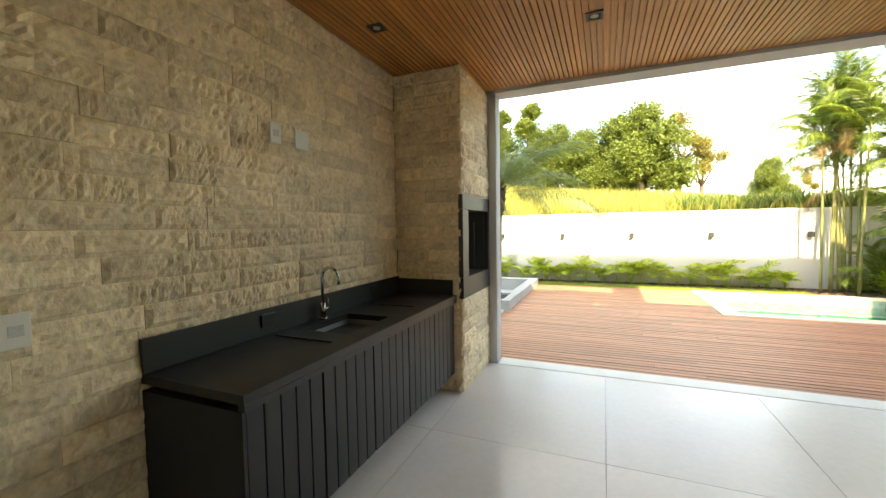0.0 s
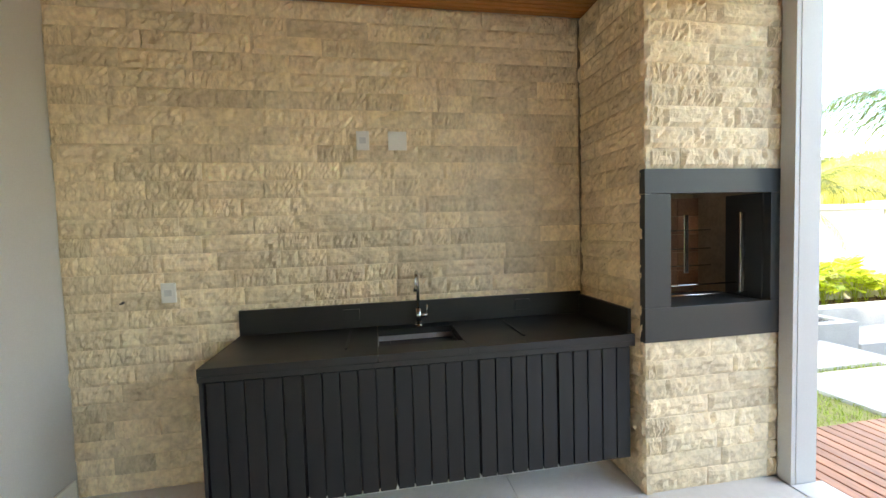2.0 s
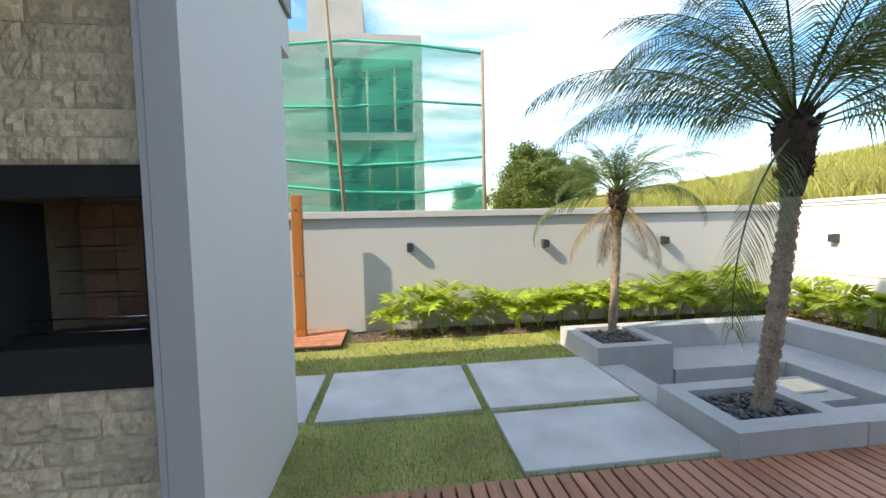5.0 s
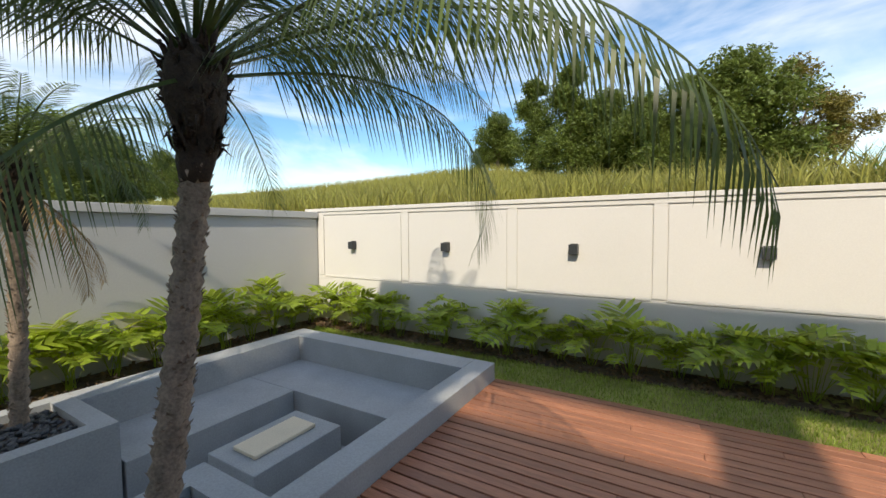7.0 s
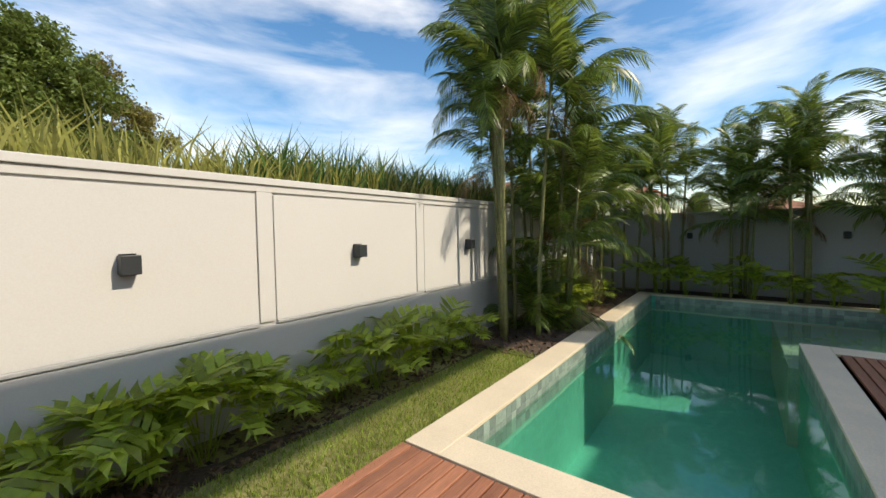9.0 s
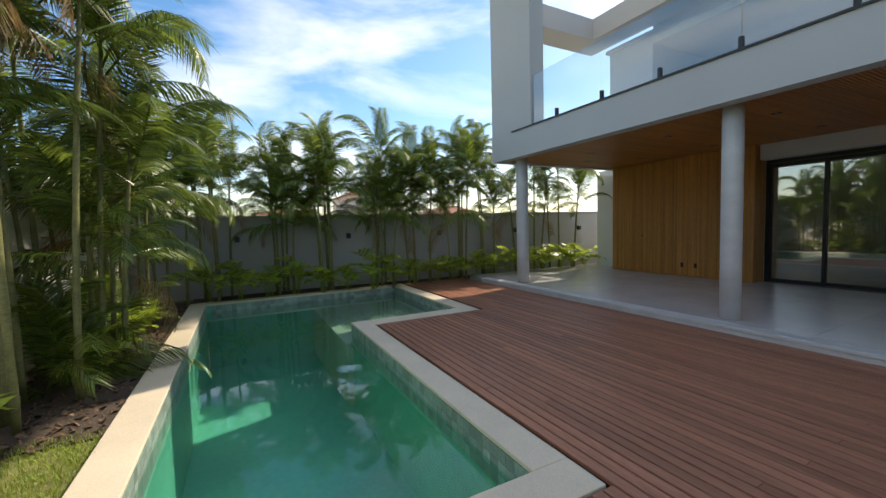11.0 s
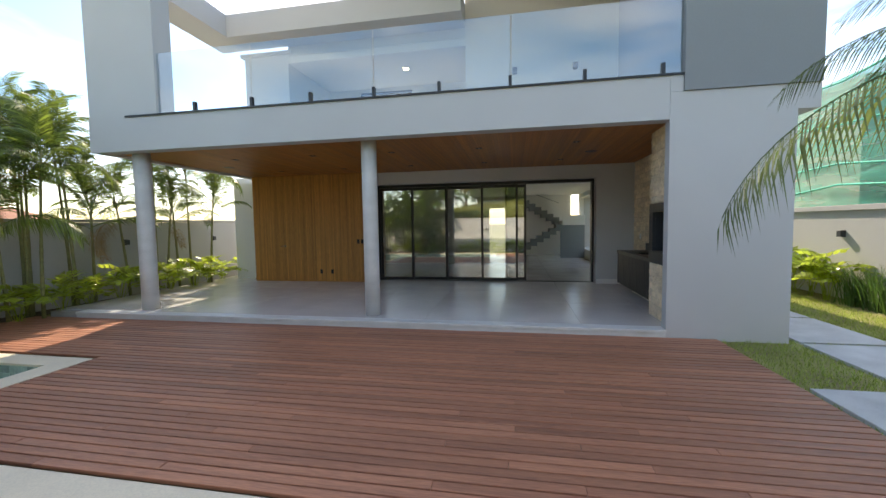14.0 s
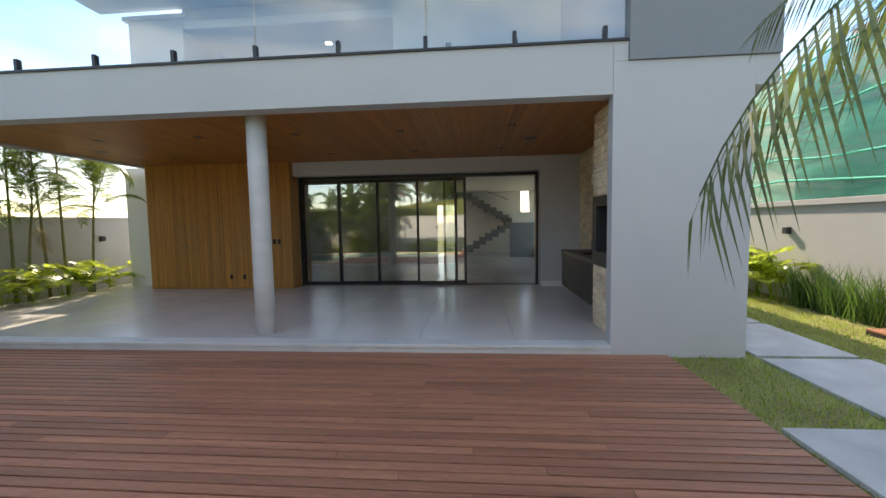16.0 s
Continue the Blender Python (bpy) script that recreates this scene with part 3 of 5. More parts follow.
def planter_box(x0, x1, y0, y1, rim):
    q = thing("concrete_planter", (x0 + x1) / 2, (y0 + y1) / 2, GZ - 0.5, "square grey concrete planter filled with dark pebbles", "planter", "planters of the fire pit")
    z0, z1 = -0.7, FT + 0.003
    for d in ((x0, x1, y0, y0 + rim, z0, z1), (x0, x1, y1 - rim, y1, z0, z1), (x0, x0 + rim, y0 + rim, y1 - rim, z0, z1), (x1 - rim, x1, y0 + rim, y1 - rim, z0, z1)):
        part("rim", blocks(*local(q, d)), M_CONCRETE, q)
    part("soil", blocks(*local(q, (x0 + rim, x1 - rim, y0 + rim, y1 - rim, z0, z1 - 0.07))), M_SOIL, q)
    rnd = random.Random(int(x0 * 100))
    verts, faces = [], []
    for _ in range(330):
        cx, cy, cz = rnd.uniform(x0 + rim + 0.03, x1 - rim - 0.03), rnd.uniform(y0 + rim + 0.03, y1 - rim - 0.03), z1 - 0.06 + rnd.uniform(-0.005, 0.025)
        m = pose(cx, cy, cz, rnd.uniform(-30, 30), rnd.uniform(-30, 30), rnd.uniform(0, 180))
        a, b, c = rnd.uniform(0.024, 0.042), rnd.uniform(0.018, 0.027), rnd.uniform(0.012, 0.018)
        k = len(verts)
        for la in (-0.6, 0.6):
            for j in range(6):
                t = j * math.pi / 3
                verts.append(m @ Vector((a * math.cos(t) * math.cos(la), b * math.sin(t) * math.cos(la), c * math.sin(la))))
        verts += [m @ Vector((0, 0, -c)), m @ Vector((0, 0, c))]
        for j in range(6):
            j2 = (j + 1) % 6
            faces += [(k + j, k + j2, k + 6 + j2, k + 6 + j), (k + 6 + j, k + 6 + j2, k + 13), (k + j2, k + j, k + 12)]
    tagged(new("pebbles", raw_mesh("pebbles", verts, faces, M_PEBBLE, True)), "rounded charcoal pebbles filling a planter", "pebbles", kind="stuff")


planter_box(-0.72, 0.165, 8.25, 9.336, 0.17)
planter_box(-2.94, -1.85, 8.28, 9.298, 0.15)

# ---- paving slabs in the lawn ----
for x0, x1, y0, y1 in ((-0.80, 0.06, 6.68, 8.20), (-2.12, -0.91, 6.68, 8.20), (-2.10, -0.91, 5.06, 6.60), (-2.08, -0.93, 3.45, 4.97), (-2.08, -0.93, 1.85, 3.37), (-2.08, -0.93, 0.25, 1.77)):
    solid("paving_slab", blocks((x0, x1, y0, y1, GZ - 0.05, DZ + 0.002), bevel=0.008), M_SLAB, "rough grey exposed-aggregate slab set in grass", "paving slab", "stepping slabs in the lawn", "object")

# ---- columns ----
for x, y, r in ((5.56, 4.52, 0.135), (10.28, 4.56, 0.15)):
    bm = bmesh.new()
    tube(bm, [(0, 0, 0.004), (0, 0, 1.0), (0, 0, 2.0), (0, 0, CZ - 0.004)], [r, r, r, r], 28)
    c = solid("column", bm, M_COLUMN, "round raw concrete column on the veranda edge", "column", "veranda columns")
    c.location = (x, y, 0)

# ---- stone pier with the grill ----
pier = thing("stone_grill_pier", 0.36, 4.35, 0, "stone-clad barbecue pier with dark metal grill surround", "barbecue")


def pl(*d):
    return local(pier, d)[0]


for d in ((0.0, 0.675, 3.89, 4.799, 0.0, 0.93), (0.0, 0.675, 3.89, 4.799, 1.90, CZ - 0.004), (0.0, 0.675, 3.89, 4.02, 0.932, 1.898), (0.0, 0.675, 4.76, 4.799, 0.932, 1.898), (0.0, 0.08, 4.022, 4.758, 0.932, 1.898)):
    part("core", blocks(pl(*d)), M_MORTAR, pier)
for d in ((0.676, 0.722, 3.862, 4.80, 1.775, 1.915), (0.676, 0.722, 3.862, 4.80, 0.915, 1.115), (0.676, 0.722, 3.862, 4.03, 1.117, 1.773), (0.676, 0.722, 4.71, 4.80, 1.117, 1.773)):
    part("surround", blocks(pl(*d), bevel=0.002), M_IRON, pier, "dark grey metal surround")
part("lining", blocks(pl(0.35, 0.676, 4.022, 4.034, 1.115, 1.775), pl(0.42, 0.676, 4.70, 4.758, 1.115, 1.775), pl(0.30, 0.70, 4.03, 4.75, 1.09, 1.112)), M_IRON, pier)
for i in range(5):
    for j in range(4):
        part("fire_brick", blocks(pl(0.10, 0.13, 4.035 + 0.182 * j, 4.035 + 0.182 * j + 0.178, 1.115 + 0.135 * i, 1.115 + 0.135 * i + 0.131), bevel=0.003), M_FIREBRICK, pier)
part("fire_bed", blocks(pl(0.09, 0.40, 4.03, 4.75, 0.95, 1.08)), M_FIREBRICK, pier)
for z, xx in ((1.20, 0.50), (1.30, 0.30), (1.42, 0.30), (1.55, 0.30), (1.15, 0.58)):
    bm = bmesh.new()
    tube(bm, [pl(xx, 0, 4.036, 0, z, 0)[::2], pl(xx, 0, 4.70, 0, z, 0)[::2]], 0.005, 8)
    part("spit_rod", bm, M_STEEL, pier, "thin steel rod")
for xx, yy, z0, z1 in ((0.30, 4.50, 1.25, 1.66), (0.58, 4.66, 1.15, 1.66)):
    part("spit_holder", blocks(pl(xx - 0.006, xx + 0.006, yy - 0.018, yy + 0.018, z0, z1), bevel=0.002), M_STEEL, pier, "steel upright for the spits")

# ---- worktop, cabinets ----
top = solid("worktop", blocks((0.012, 0.655, 1.46, 2.34, 0.915, 0.955), (0.012, 0.655, 2.84, 3.845, 0.915, 0.955), (0.012, 0.14, 2.342, 2.838, 0.915, 0.955), (0.50, 0.655, 2.342, 2.838, 0.915, 0.955), (0.62, 0.656, 1.461, 3.844, 0.885, 0.914)), M_BLACK, "matt black stone worktop with upstand and sunk drainer", "worktop", kind="object")
part("upstand", blocks((0.012, 0.034, 1.46, 3.845, 0.957, 1.12), bevel=0.002), M_BLACK, top)
part("side_upstand", blocks((0.036, 0.62, 3.823, 3.845, 0.957, 1.10), bevel=0.002), M_BLACK, top)
part("ledge", blocks((0.10, 0.52, 2.16, 2.175, 0.957, 0.963), bevel=0.001), M_FRAME, top)
part("ledge", blocks((0.10, 0.52, 3.20, 3.215, 0.957, 0.963), bevel=0.001), M_FRAME, top)
sink = thing("sink", 0.32, 2.59, 0.72, "dark steel undermounted sink in the black worktop", "sink")
part("bowl", blocks(*local(sink, (0.14, 0.50, 2.342, 2.838, 0.72, 0.73), (0.135, 0.145, 2.342, 2.838, 0.73, 0.914), (0.495, 0.505, 2.342, 2.838, 0.73, 0.914), (0.145, 0.495, 2.340, 2.348, 0.73, 0.914), (0.145, 0.495, 2.832, 2.840, 0.73, 0.914))), M_SINK, sink)
bm = bmesh.new()
tube(bm, [(0, 0, 0.012), (0, 0, 0.016)], 0.04, 20)
part("drain", bm, M_STEEL, sink, "round steel drain")
tap = thing("kitchen_tap", 0.085, 2.62, 0.957, "tall chrome gooseneck tap with side lever", "tap")
bm = bmesh.new()
tube(bm, [(0, 0, 0), (0, 0, 0.012)], 0.028, 16)
tube(bm, [(0, 0, 0.012), (0, 0, 0.12)], 0.020, 16)
part("base", bm, M_STEEL, tap)
bm = bmesh.new()
arc = [(0, 0, 0.12), (0, 0, 0.29)] + [(0.085 - 0.085 * math.cos(a), -0.01 * a, 0.29 + 0.085 * math.sin(a)) for a in [math.pi * i / 10 for i in range(1, 11)]] + [(0.17, -0.035, 0.26)]
tube(bm, arc, 0.011, 12)
part("spout", bm, M_STEEL, tap)
bm = bmesh.new()
tube(bm, [(0, 0.015, 0.07), (0, 0.06, 0.07)], 0.012, 10)
tube(bm, [(0, 0.055, 0.07), (0.0, 0.062, 0.14)], 0.005, 8)
part("lever", bm, M_STEEL, tap)
part_w = (3.835 - 1.48) / 5
for i in range(5):
    y0 = 1.48 + part_w * i
    cab = thing("base_cabinet", 0.33, y0 + part_w / 2, 0.20, "black slatted floating base cabinet under the worktop", "cabinet", "cabinets under the worktop")
    part("body", blocks(*local(cab, (0.015, 0.60, y0, y0 + part_w - 0.002, 0.20, 0.883))), M_CABINET, cab)
    dr = part("door", blocks(*local(cab, (0.602, 0.612, y0 + 0.003, y0 + part_w - 0.004, 0.20, 0.872))), M_CABINET, cab)
    sw = (part_w - 0.007) / 5
    for j in range(5):
        a = y0 + 0.003 + sw * j
        part("slat", blocks(*local(cab, (0.613, 0.632, a + 0.004, a + sw - 0.004, 0.195, 0.874)), bevel=0.002), M_CABINET, dr)
cab_end = solid("cabinet_end_panel", blocks((0.015, 0.64, 1.46, 1.478, 0.195, 0.883), bevel=0.002), M_CABINET, "plain black end panel of the base cabinets", "panel", kind="object")
solid("cabinet_plinth", blocks((0.015, 0.35, 1.60, 3.84, 0.0, 0.194)), M_PLATE, "pale recessed plinth under the black cabinets", "plinth", kind="object")


def plate(x, y, z, w_, h_, mat, label, inset=True, axis="x"):
    q = thing("wall_socket", x, y, z, label, "socket", "sockets and switches")
    if axis == "x":
        part("cover", blocks((0, 0.012, -w_ / 2, w_ / 2, -h_ / 2, h_ / 2), bevel=0.003), mat, q)
        if inset:
            part("insert", blocks((0.0125, 0.016, -w_ * 0.25, w_ * 0.25, -h_ * 0.16, h_ * 0.16), bevel=0.001), M_PLATE if mat is not M_PLATE else M_GRANITE, q)
    else:
        part("cover", blocks((-w_ / 2, w_ / 2, 0, 0.012, -h_ / 2, h_ / 2), bevel=0.003), mat, q)
    return q


plate(0.026, 2.29, 2.215, 0.085, 0.125, M_PLATE, "white single socket plate on the stone wall")
plate(0.026, 2.52, 2.215, 0.125, 0.125, M_PLATE, "square white blank plate on the stone wall", False)
plate(0.026, 1.06, 1.26, 0.085, 0.125, M_PLATE, "white single socket plate on the stone wall")
plate(0.034, 2.17, 1.05, 0.11, 0.075, M_FRAME, "black double socket on the worktop upstand", False)
plate(0.034, 3.38, 1.05, 0.11, 0.075, M_FRAME, "black double socket on the worktop upstand", False)
bm = bmesh.new()
tube(bm, [(0, 0, 0), (0.02, 0, 0)], 0.022, 12)
o = solid("drain_stub", bm, M_IRON, "small dark pipe stub in the stone wall", "pipe", kind="object")
o.location = (0.0, 0.78, 1.22)

# ---- ceiling lights ----
for x, y in ((1.88, 3.50), (0.36, 3.00), (9.07, 3.43), (7.23, 3.43), (5.51, 3.38), (3.71, 3.35), (9.21, 1.49), (7.4, 1.5), (5.6, 1.5), (3.74, 1.5), (1.94, 1.48)):
    q = thing("recessed_downlight", x, y, CZ - 0.004, "small square black recessed downlight in wooden ceiling", "ceiling light", "veranda downlights")
    part("frame", blocks((-0.06, 0.06, -0.06, -0.045, -0.006, 0), (-0.06, 0.06, 0.045, 0.06, -0.006, 0), (-0.06, -0.045, -0.045, 0.045, -0.006, 0), (0.045, 0.06, -0.045, 0.045, -0.006, 0)), M_FRAME, q)
    part("recess", blocks((-0.045, 0.045, -0.045, 0.045, -0.002, 0.0)), M_DARK, q)
    bm = bmesh.new()
    tube(bm, [(0, 0, -0.005), (0, 0, -0.001)], 0.028, 14)
    part("bulb", bm, M_SINK, q)
for x, y in ((1.43, 2.41), (10.0, 2.5)):
    q = thing("ceiling_vent", x, y, CZ - 0.004, "round dark ceiling speaker grille", "speaker", "ceiling speakers")
    bm = bmesh.new()
    tube(bm, [(0, 0, -0.006), (0, 0, 0)], 0.12, 24)
    part("grille", bm, M_FRAME, q)

# ---- wall lamps ----
lamp = thing("wall_lamp", WX, 3.62, 1.28, "small square dark grey outdoor wall lamp", "wall lamp", "garden wall lamps")
part("body", blocks((0.002, 0.11, -0.055, 0.055, -0.065, 0.065), bevel=0.004), M_IRON, lamp)
part("mount", blocks((0.0, 0.03, -0.045, 0.045, -0.075, 0.075)), M_FRAME, lamp)
for y in (6.09, 8.49, 10.8, 1.2, -1.2):
    copy_thing(lamp, pose(WX, y, 1.28))
for x in (-3.13, -1.19, 0.74, 2.72, 4.72, 6.88, 9.0, 11.1):
    copy_thing(lamp, pose(x, BY + 0.004, 1.28, 0, 0, -90))
for s in (-9.0, -6.2, -3.4, -0.6, 2.2, 5.0):
    copy_thing(lamp, pose(13.45, 6.0, 0, 0, 0, -4.0) @ pose(-0.102, s, 1.28, 0, 0, 180))
for x in (1.6, 3.0):
    copy_thing(lamp, pose(x, 1.302, 5.3, 0, 0, 90))

# ---- wooden wall with hidden door ----
wood = solid("wall_wood", blocks((6.99, 10.75, 0.168, 0.63, 0.0, CZ - 0.004)), M_WOOD, "honey-coloured vertical wood slat wall with a flush door", "wall")
slat_me = as_mesh("slat", blocks((-0.0195, 0.0195, 0, 0.022, 0, 3.08), bevel=0.003), M_WOOD)
x = 7.012
while x < 10.74:
    piece("slat", slat_me, wood, pose(x, 0.632, 0.03))
    x += 0.0435
hd = thing("door_handle", 9.72, 0.655, 1.05, "brass lever handle on the flush wooden door", "door handle")
bm = bmesh.new()
tube(bm, [(0, 0, 0), (0, 0.05, 0), (0.12, 0.05, 0)], 0.009, 10)
part("lever", bm, M_STEEL, hd)
part("rose", blocks((-0.025, 0.025, 0.0, 0.006, -0.025, 0.025), bevel=0.002), M_STEEL, hd)
for x, z in ((7.42, 1.17), (7.30, 1.17), (8.58, 0.30), (8.24, 0.30)):
    plate(x, 0.656, z, 0.075, 0.12, M_FRAME, "black socket plate on the wooden wall", False, "y")

# ---- sliding doors ----
doors = thing("sliding_door", 3.95, 0.06, 0, "black-framed glass sliding doors standing partly open", "door", "", "structure")
doors.name = "door_1"


def dl(*d):
    return local(doors, d)[0]


part("outer_frame", blocks(dl(0.93, 6.98, -0.04, 0.17, 2.70, 2.78), dl(0.93, 0.99, -0.04, 0.17, 0.0, 2.70), dl(6.92, 6.98, -0.04, 0.17, 0.0, 2.70), dl(0.99, 6.92, -0.04, 0.17, 0.0, 0.012)), M_FRAME, doors)
for x0, x1, y in ((5.93, 6.92, 0.10), (4.93, 5.98, 0.06), (3.90, 4.98, 0.02), (2.93, 3.95, 0.10), (2.70, 3.28, -0.02)):
    f = part("leaf_frame", blocks(dl(x0, x1, y - 0.018, y + 0.018, 0.014, 0.09), dl(x0, x1, y - 0.018, y + 0.018, 2.62, 2.698), dl(x0, x0 + 0.06, y - 0.018, y + 0.018, 0.09, 2.62), dl(x1 - 0.06, x1, y - 0.018, y + 0.018, 0.09, 2.62)), M_FRAME, doors)
    g = part("pane", blocks(dl(x0 + 0.06, x1 - 0.06, y - 0.004, y + 0.004, 0.09, 2.62)), M_GLASS, f, "clear glass pane")
    g.visible_shadow = False

# ---- staircase in the room ----
st = thing("staircase", 1.8, -7.2, 0, "grey stone staircase with two folded flights and white parapets", "staircase")
for i in range(9):
    part("step", blocks(*local(st, (3.4 - 0.28 * i - 0.29, 3.4 - 0.28 * i, -8.2, -7.2, max(0.0, 0.17 * i - 0.12), 0.17 * (i + 1)))), M_RENDER_DARK, st)
part("landing", blocks(*local(st, (-0.1, 0.88, -9.15, -7.2, 1.50, 1.70))), M_ROOM, st)
part("landing_parapet", blocks(*local(st, (-0.1, 0.88, -7.28, -7.2, 1.702, 1.95)), bevel=0.004), M_ROOM, st, "white low parapet")
part("store_wall", blocks(*local(st, (-0.1, 0.95, -7.4, -7.3, 0.0, 1.498))), M_RENDER_DARK, st, "grey wall under the landing")
for i in range(7):
    part("step", blocks(*local(st, (0.9 + 0.28 * i, 0.9 + 0.28 * i + 0.29, -9.15, -8.25, 1.53 + 0.17 * i, min(2.99, 1.53 + 0.17 * i + 0.34)))), M_RENDER_DARK, st)
bm = bmesh.new()
tube(bm, [(-0.85, -1.0, 2.55), (0.15, -1.0, 2.97)], 0.018, 8)
part("handrail", bm, M_STEEL, st, "thin steel handrail")

# ---- balcony glass rail ----
px = [9.84, 8.70, 7.55, 6.43, 5.30, 4.20, 3.08, 1.98, 0.90]
rail = thing("glass_balustrade", 5.3, FY - 0.06, TOP + 0.03, "frameless glass balcony balustrade on black clamps", "balustrade")
for a, b in ((0.645, 3.06), (3.075, 5.29), (5.305, 7.54), (7.555, 9.465)):
    g = part("pane", blocks(*local(rail, (a, b, FY - 0.062, FY - 0.05, TOP + 0.05, TOP + 1.12))), M_RAIL_GLASS, rail, "tall clear glass pane")
    g.visible_shadow = False
for x in px:
    if x < 9.5:
        part("clamp", blocks(*local(rail, (x - 0.025, x + 0.025, FY - 0.09, FY - 0.02, TOP + 0.031, TOP + 0.20)), bevel=0.004), M_FRAME, rail, "black metal glass clamp")
win = thing("window", 7.05, -1.15, 4.4, "upper balcony window with pale lowered blind", "window", "", "structure")
win.name = "window_1"
part("window_frame", blocks((-0.85, 0.85, -0.03, 0.06, 1.42, 1.5), (-0.85, -0.78, -0.03, 0.06, -0.7, 1.42), (0.78, 0.85, -0.03, 0.06, -0.7, 1.42), (-0.03, 0.03, -0.03, 0.05, -0.7, 1.42)), M_FRAME, win)
part("blind", blocks((-0.78, 0.78, 0.0, 0.02, -0.7, 1.1)), M_BLIND, win)
q = thing("ceiling_lamp", 6.0, 0.3, 6.015, "small lit square lamp in the balcony soffit", "ceiling light")
part("housing", blocks((-0.09, 0.09, -0.09, 0.09, -0.02, 0)), M_PLATE, q)
part("diffuser", blocks((-0.07, 0.07, -0.07, 0.07, -0.026, -0.021)), M_LED, q)

# ---- outdoor shower ----
sd = thing("shower_platform", -3.6, 4.45, GZ, "small red timber deck under the shower", "platform")
# Dark base puts painted shade between the platform boards.
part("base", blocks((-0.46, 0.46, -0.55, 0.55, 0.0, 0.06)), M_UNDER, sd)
for i in range(10):
    part("board", blocks((-0.47 + 0.094 * i, -0.47 + 0.094 * i + 0.086, -0.56, 0.56, 0.062, 0.088), bevel=0.003), M_DECK, sd)
sh = thing("outdoor_shower", -3.72, 4.33, GZ + 0.088, "orange varnished timber shower post with chrome fittings", "shower")
part("post", blocks((-0.05, 0.05, -0.08, 0.08, 0, 2.22), bevel=0.012), M_POST, sh)
bm = bmesh.new()
tube(bm, [(0.0, 0.03, 1.98), (0.30, -0.10, 2.0)], 0.010, 10)
tube(bm, [(0.30, -0.10, 1.995), (0.30, -0.10, 1.97)], 0.075, 18)
part("shower_head", bm, M_STEEL, sh)
bm = bmesh.new()
tube(bm, [(0.05, 0, 1.0), (0.09, 0, 1.0)], 0.022, 12)
tube(bm, [(0.09, 0, 1.0), (0.10, 0.04, 0.97)], 0.008, 8)
part("valve", bm, M_STEEL, sh)

# ---- neighbouring building behind a net ----
nb = thing("unfinished_building", -10.5, 3.0, 0, "unfinished grey building behind green debris netting", "building")
part("wall", blocks((-6, -1.6, -8, 3.9, -0.3, 7.9), (-1.6, 0, -8, 0.8, -0.3, 7.9), (-1.6, 0, 3.6, 3.9, -0.3, 7.9), (-1.6, 0, 0.8, 3.6, -0.3, 2.2), (-1.6, 0, 0.8, 3.6, 7.1, 7.9)), M_RAW, nb)
part("wing", blocks((-6, 1.6, -45, -8.01, -0.3, 6.6)), M_CREAM, nb, "pale plastered long wing")
# Near-black panels paint the shade at the back of the openings.
for y0, y1, z0, z1 in ((0.85, 3.55, 2.25, 4.5), (0.85, 3.55, 4.75, 7.05)):
    part("opening", blocks((-1.59, -1.5, y0, y1, z0, z1)), M_DARK, nb)
part("floor_edge", blocks((-1.5, 0.02, 0.8, 3.6, 4.5, 4.75)), M_RAW, nb)
for y in (1.2, 2.1, 3.0):
    bm = bmesh.new()
    tube(bm, [(-0.2, y, 2.2), (-0.2, y, 7.1)], 0.045, 8)
    part("prop", bm, M_POLE, nb)
part("parapet", blocks((-3, -0.5, 0.2, 2.0, 7.9, 9.2)), M_RAW, nb)
rnd = random.Random(5)
verts, faces = [], []
NY, NZ = 40, 26
for i in range(NY + 1):
    for j in range(NZ + 1):
        y, z = -9 + 17.2 * i / NY, 0.3 + 5.9 * j / NZ
        verts.append((-7.5 + 0.22 * noise.noise(Vector((y * 0.4, z * 1.2, 2))) + 0.05 * noise.noise(Vector((y * 1.5, z * 5, 9))), y, z))
for i in range(NY):
    for j in range(NZ):
        k = i * (NZ + 1) + j
        faces.append((k, k + NZ + 1, k + NZ + 2, k + 1))
net = tagged(thing("debris_net", 0, 0, 0), "translucent green debris netting strung between poles", "netting")
o = new("mesh_sheet", raw_mesh("mesh_sheet", verts, faces, M_NET, True))
o.parent = net
for zz in (2.6, 3.3, 4.7, 6.15):
    bm = bmesh.new()
    tube(bm, [(-7.44, -9 + 1.72 * i, zz + 0.12 * math.sin(i * 1.7 + zz)) for i in range(11)], 0.035, 6)
    part("gathered_edge", bm, material("net_band", (0.03, 0.45, 0.32), 0.7), net, "bunched green net edge")
for x, y, tz, lean in ((-7.4, 8.2, 6.1, 0.0), (-7.3, 4.75, 8.2, -0.45)):
    bm = bmesh.new()
    tube(bm, [(0, 0, -0.2), (0, lean * 0.5, tz / 2), (0, lean, tz)], [0.055, 0.05, 0.04], 8)
    o = solid("scaffold_pole", bm, M_POLE, "weathered wooden pole holding the netting", "pole", "net poles", "object")
    o.location = (x, y, 0)


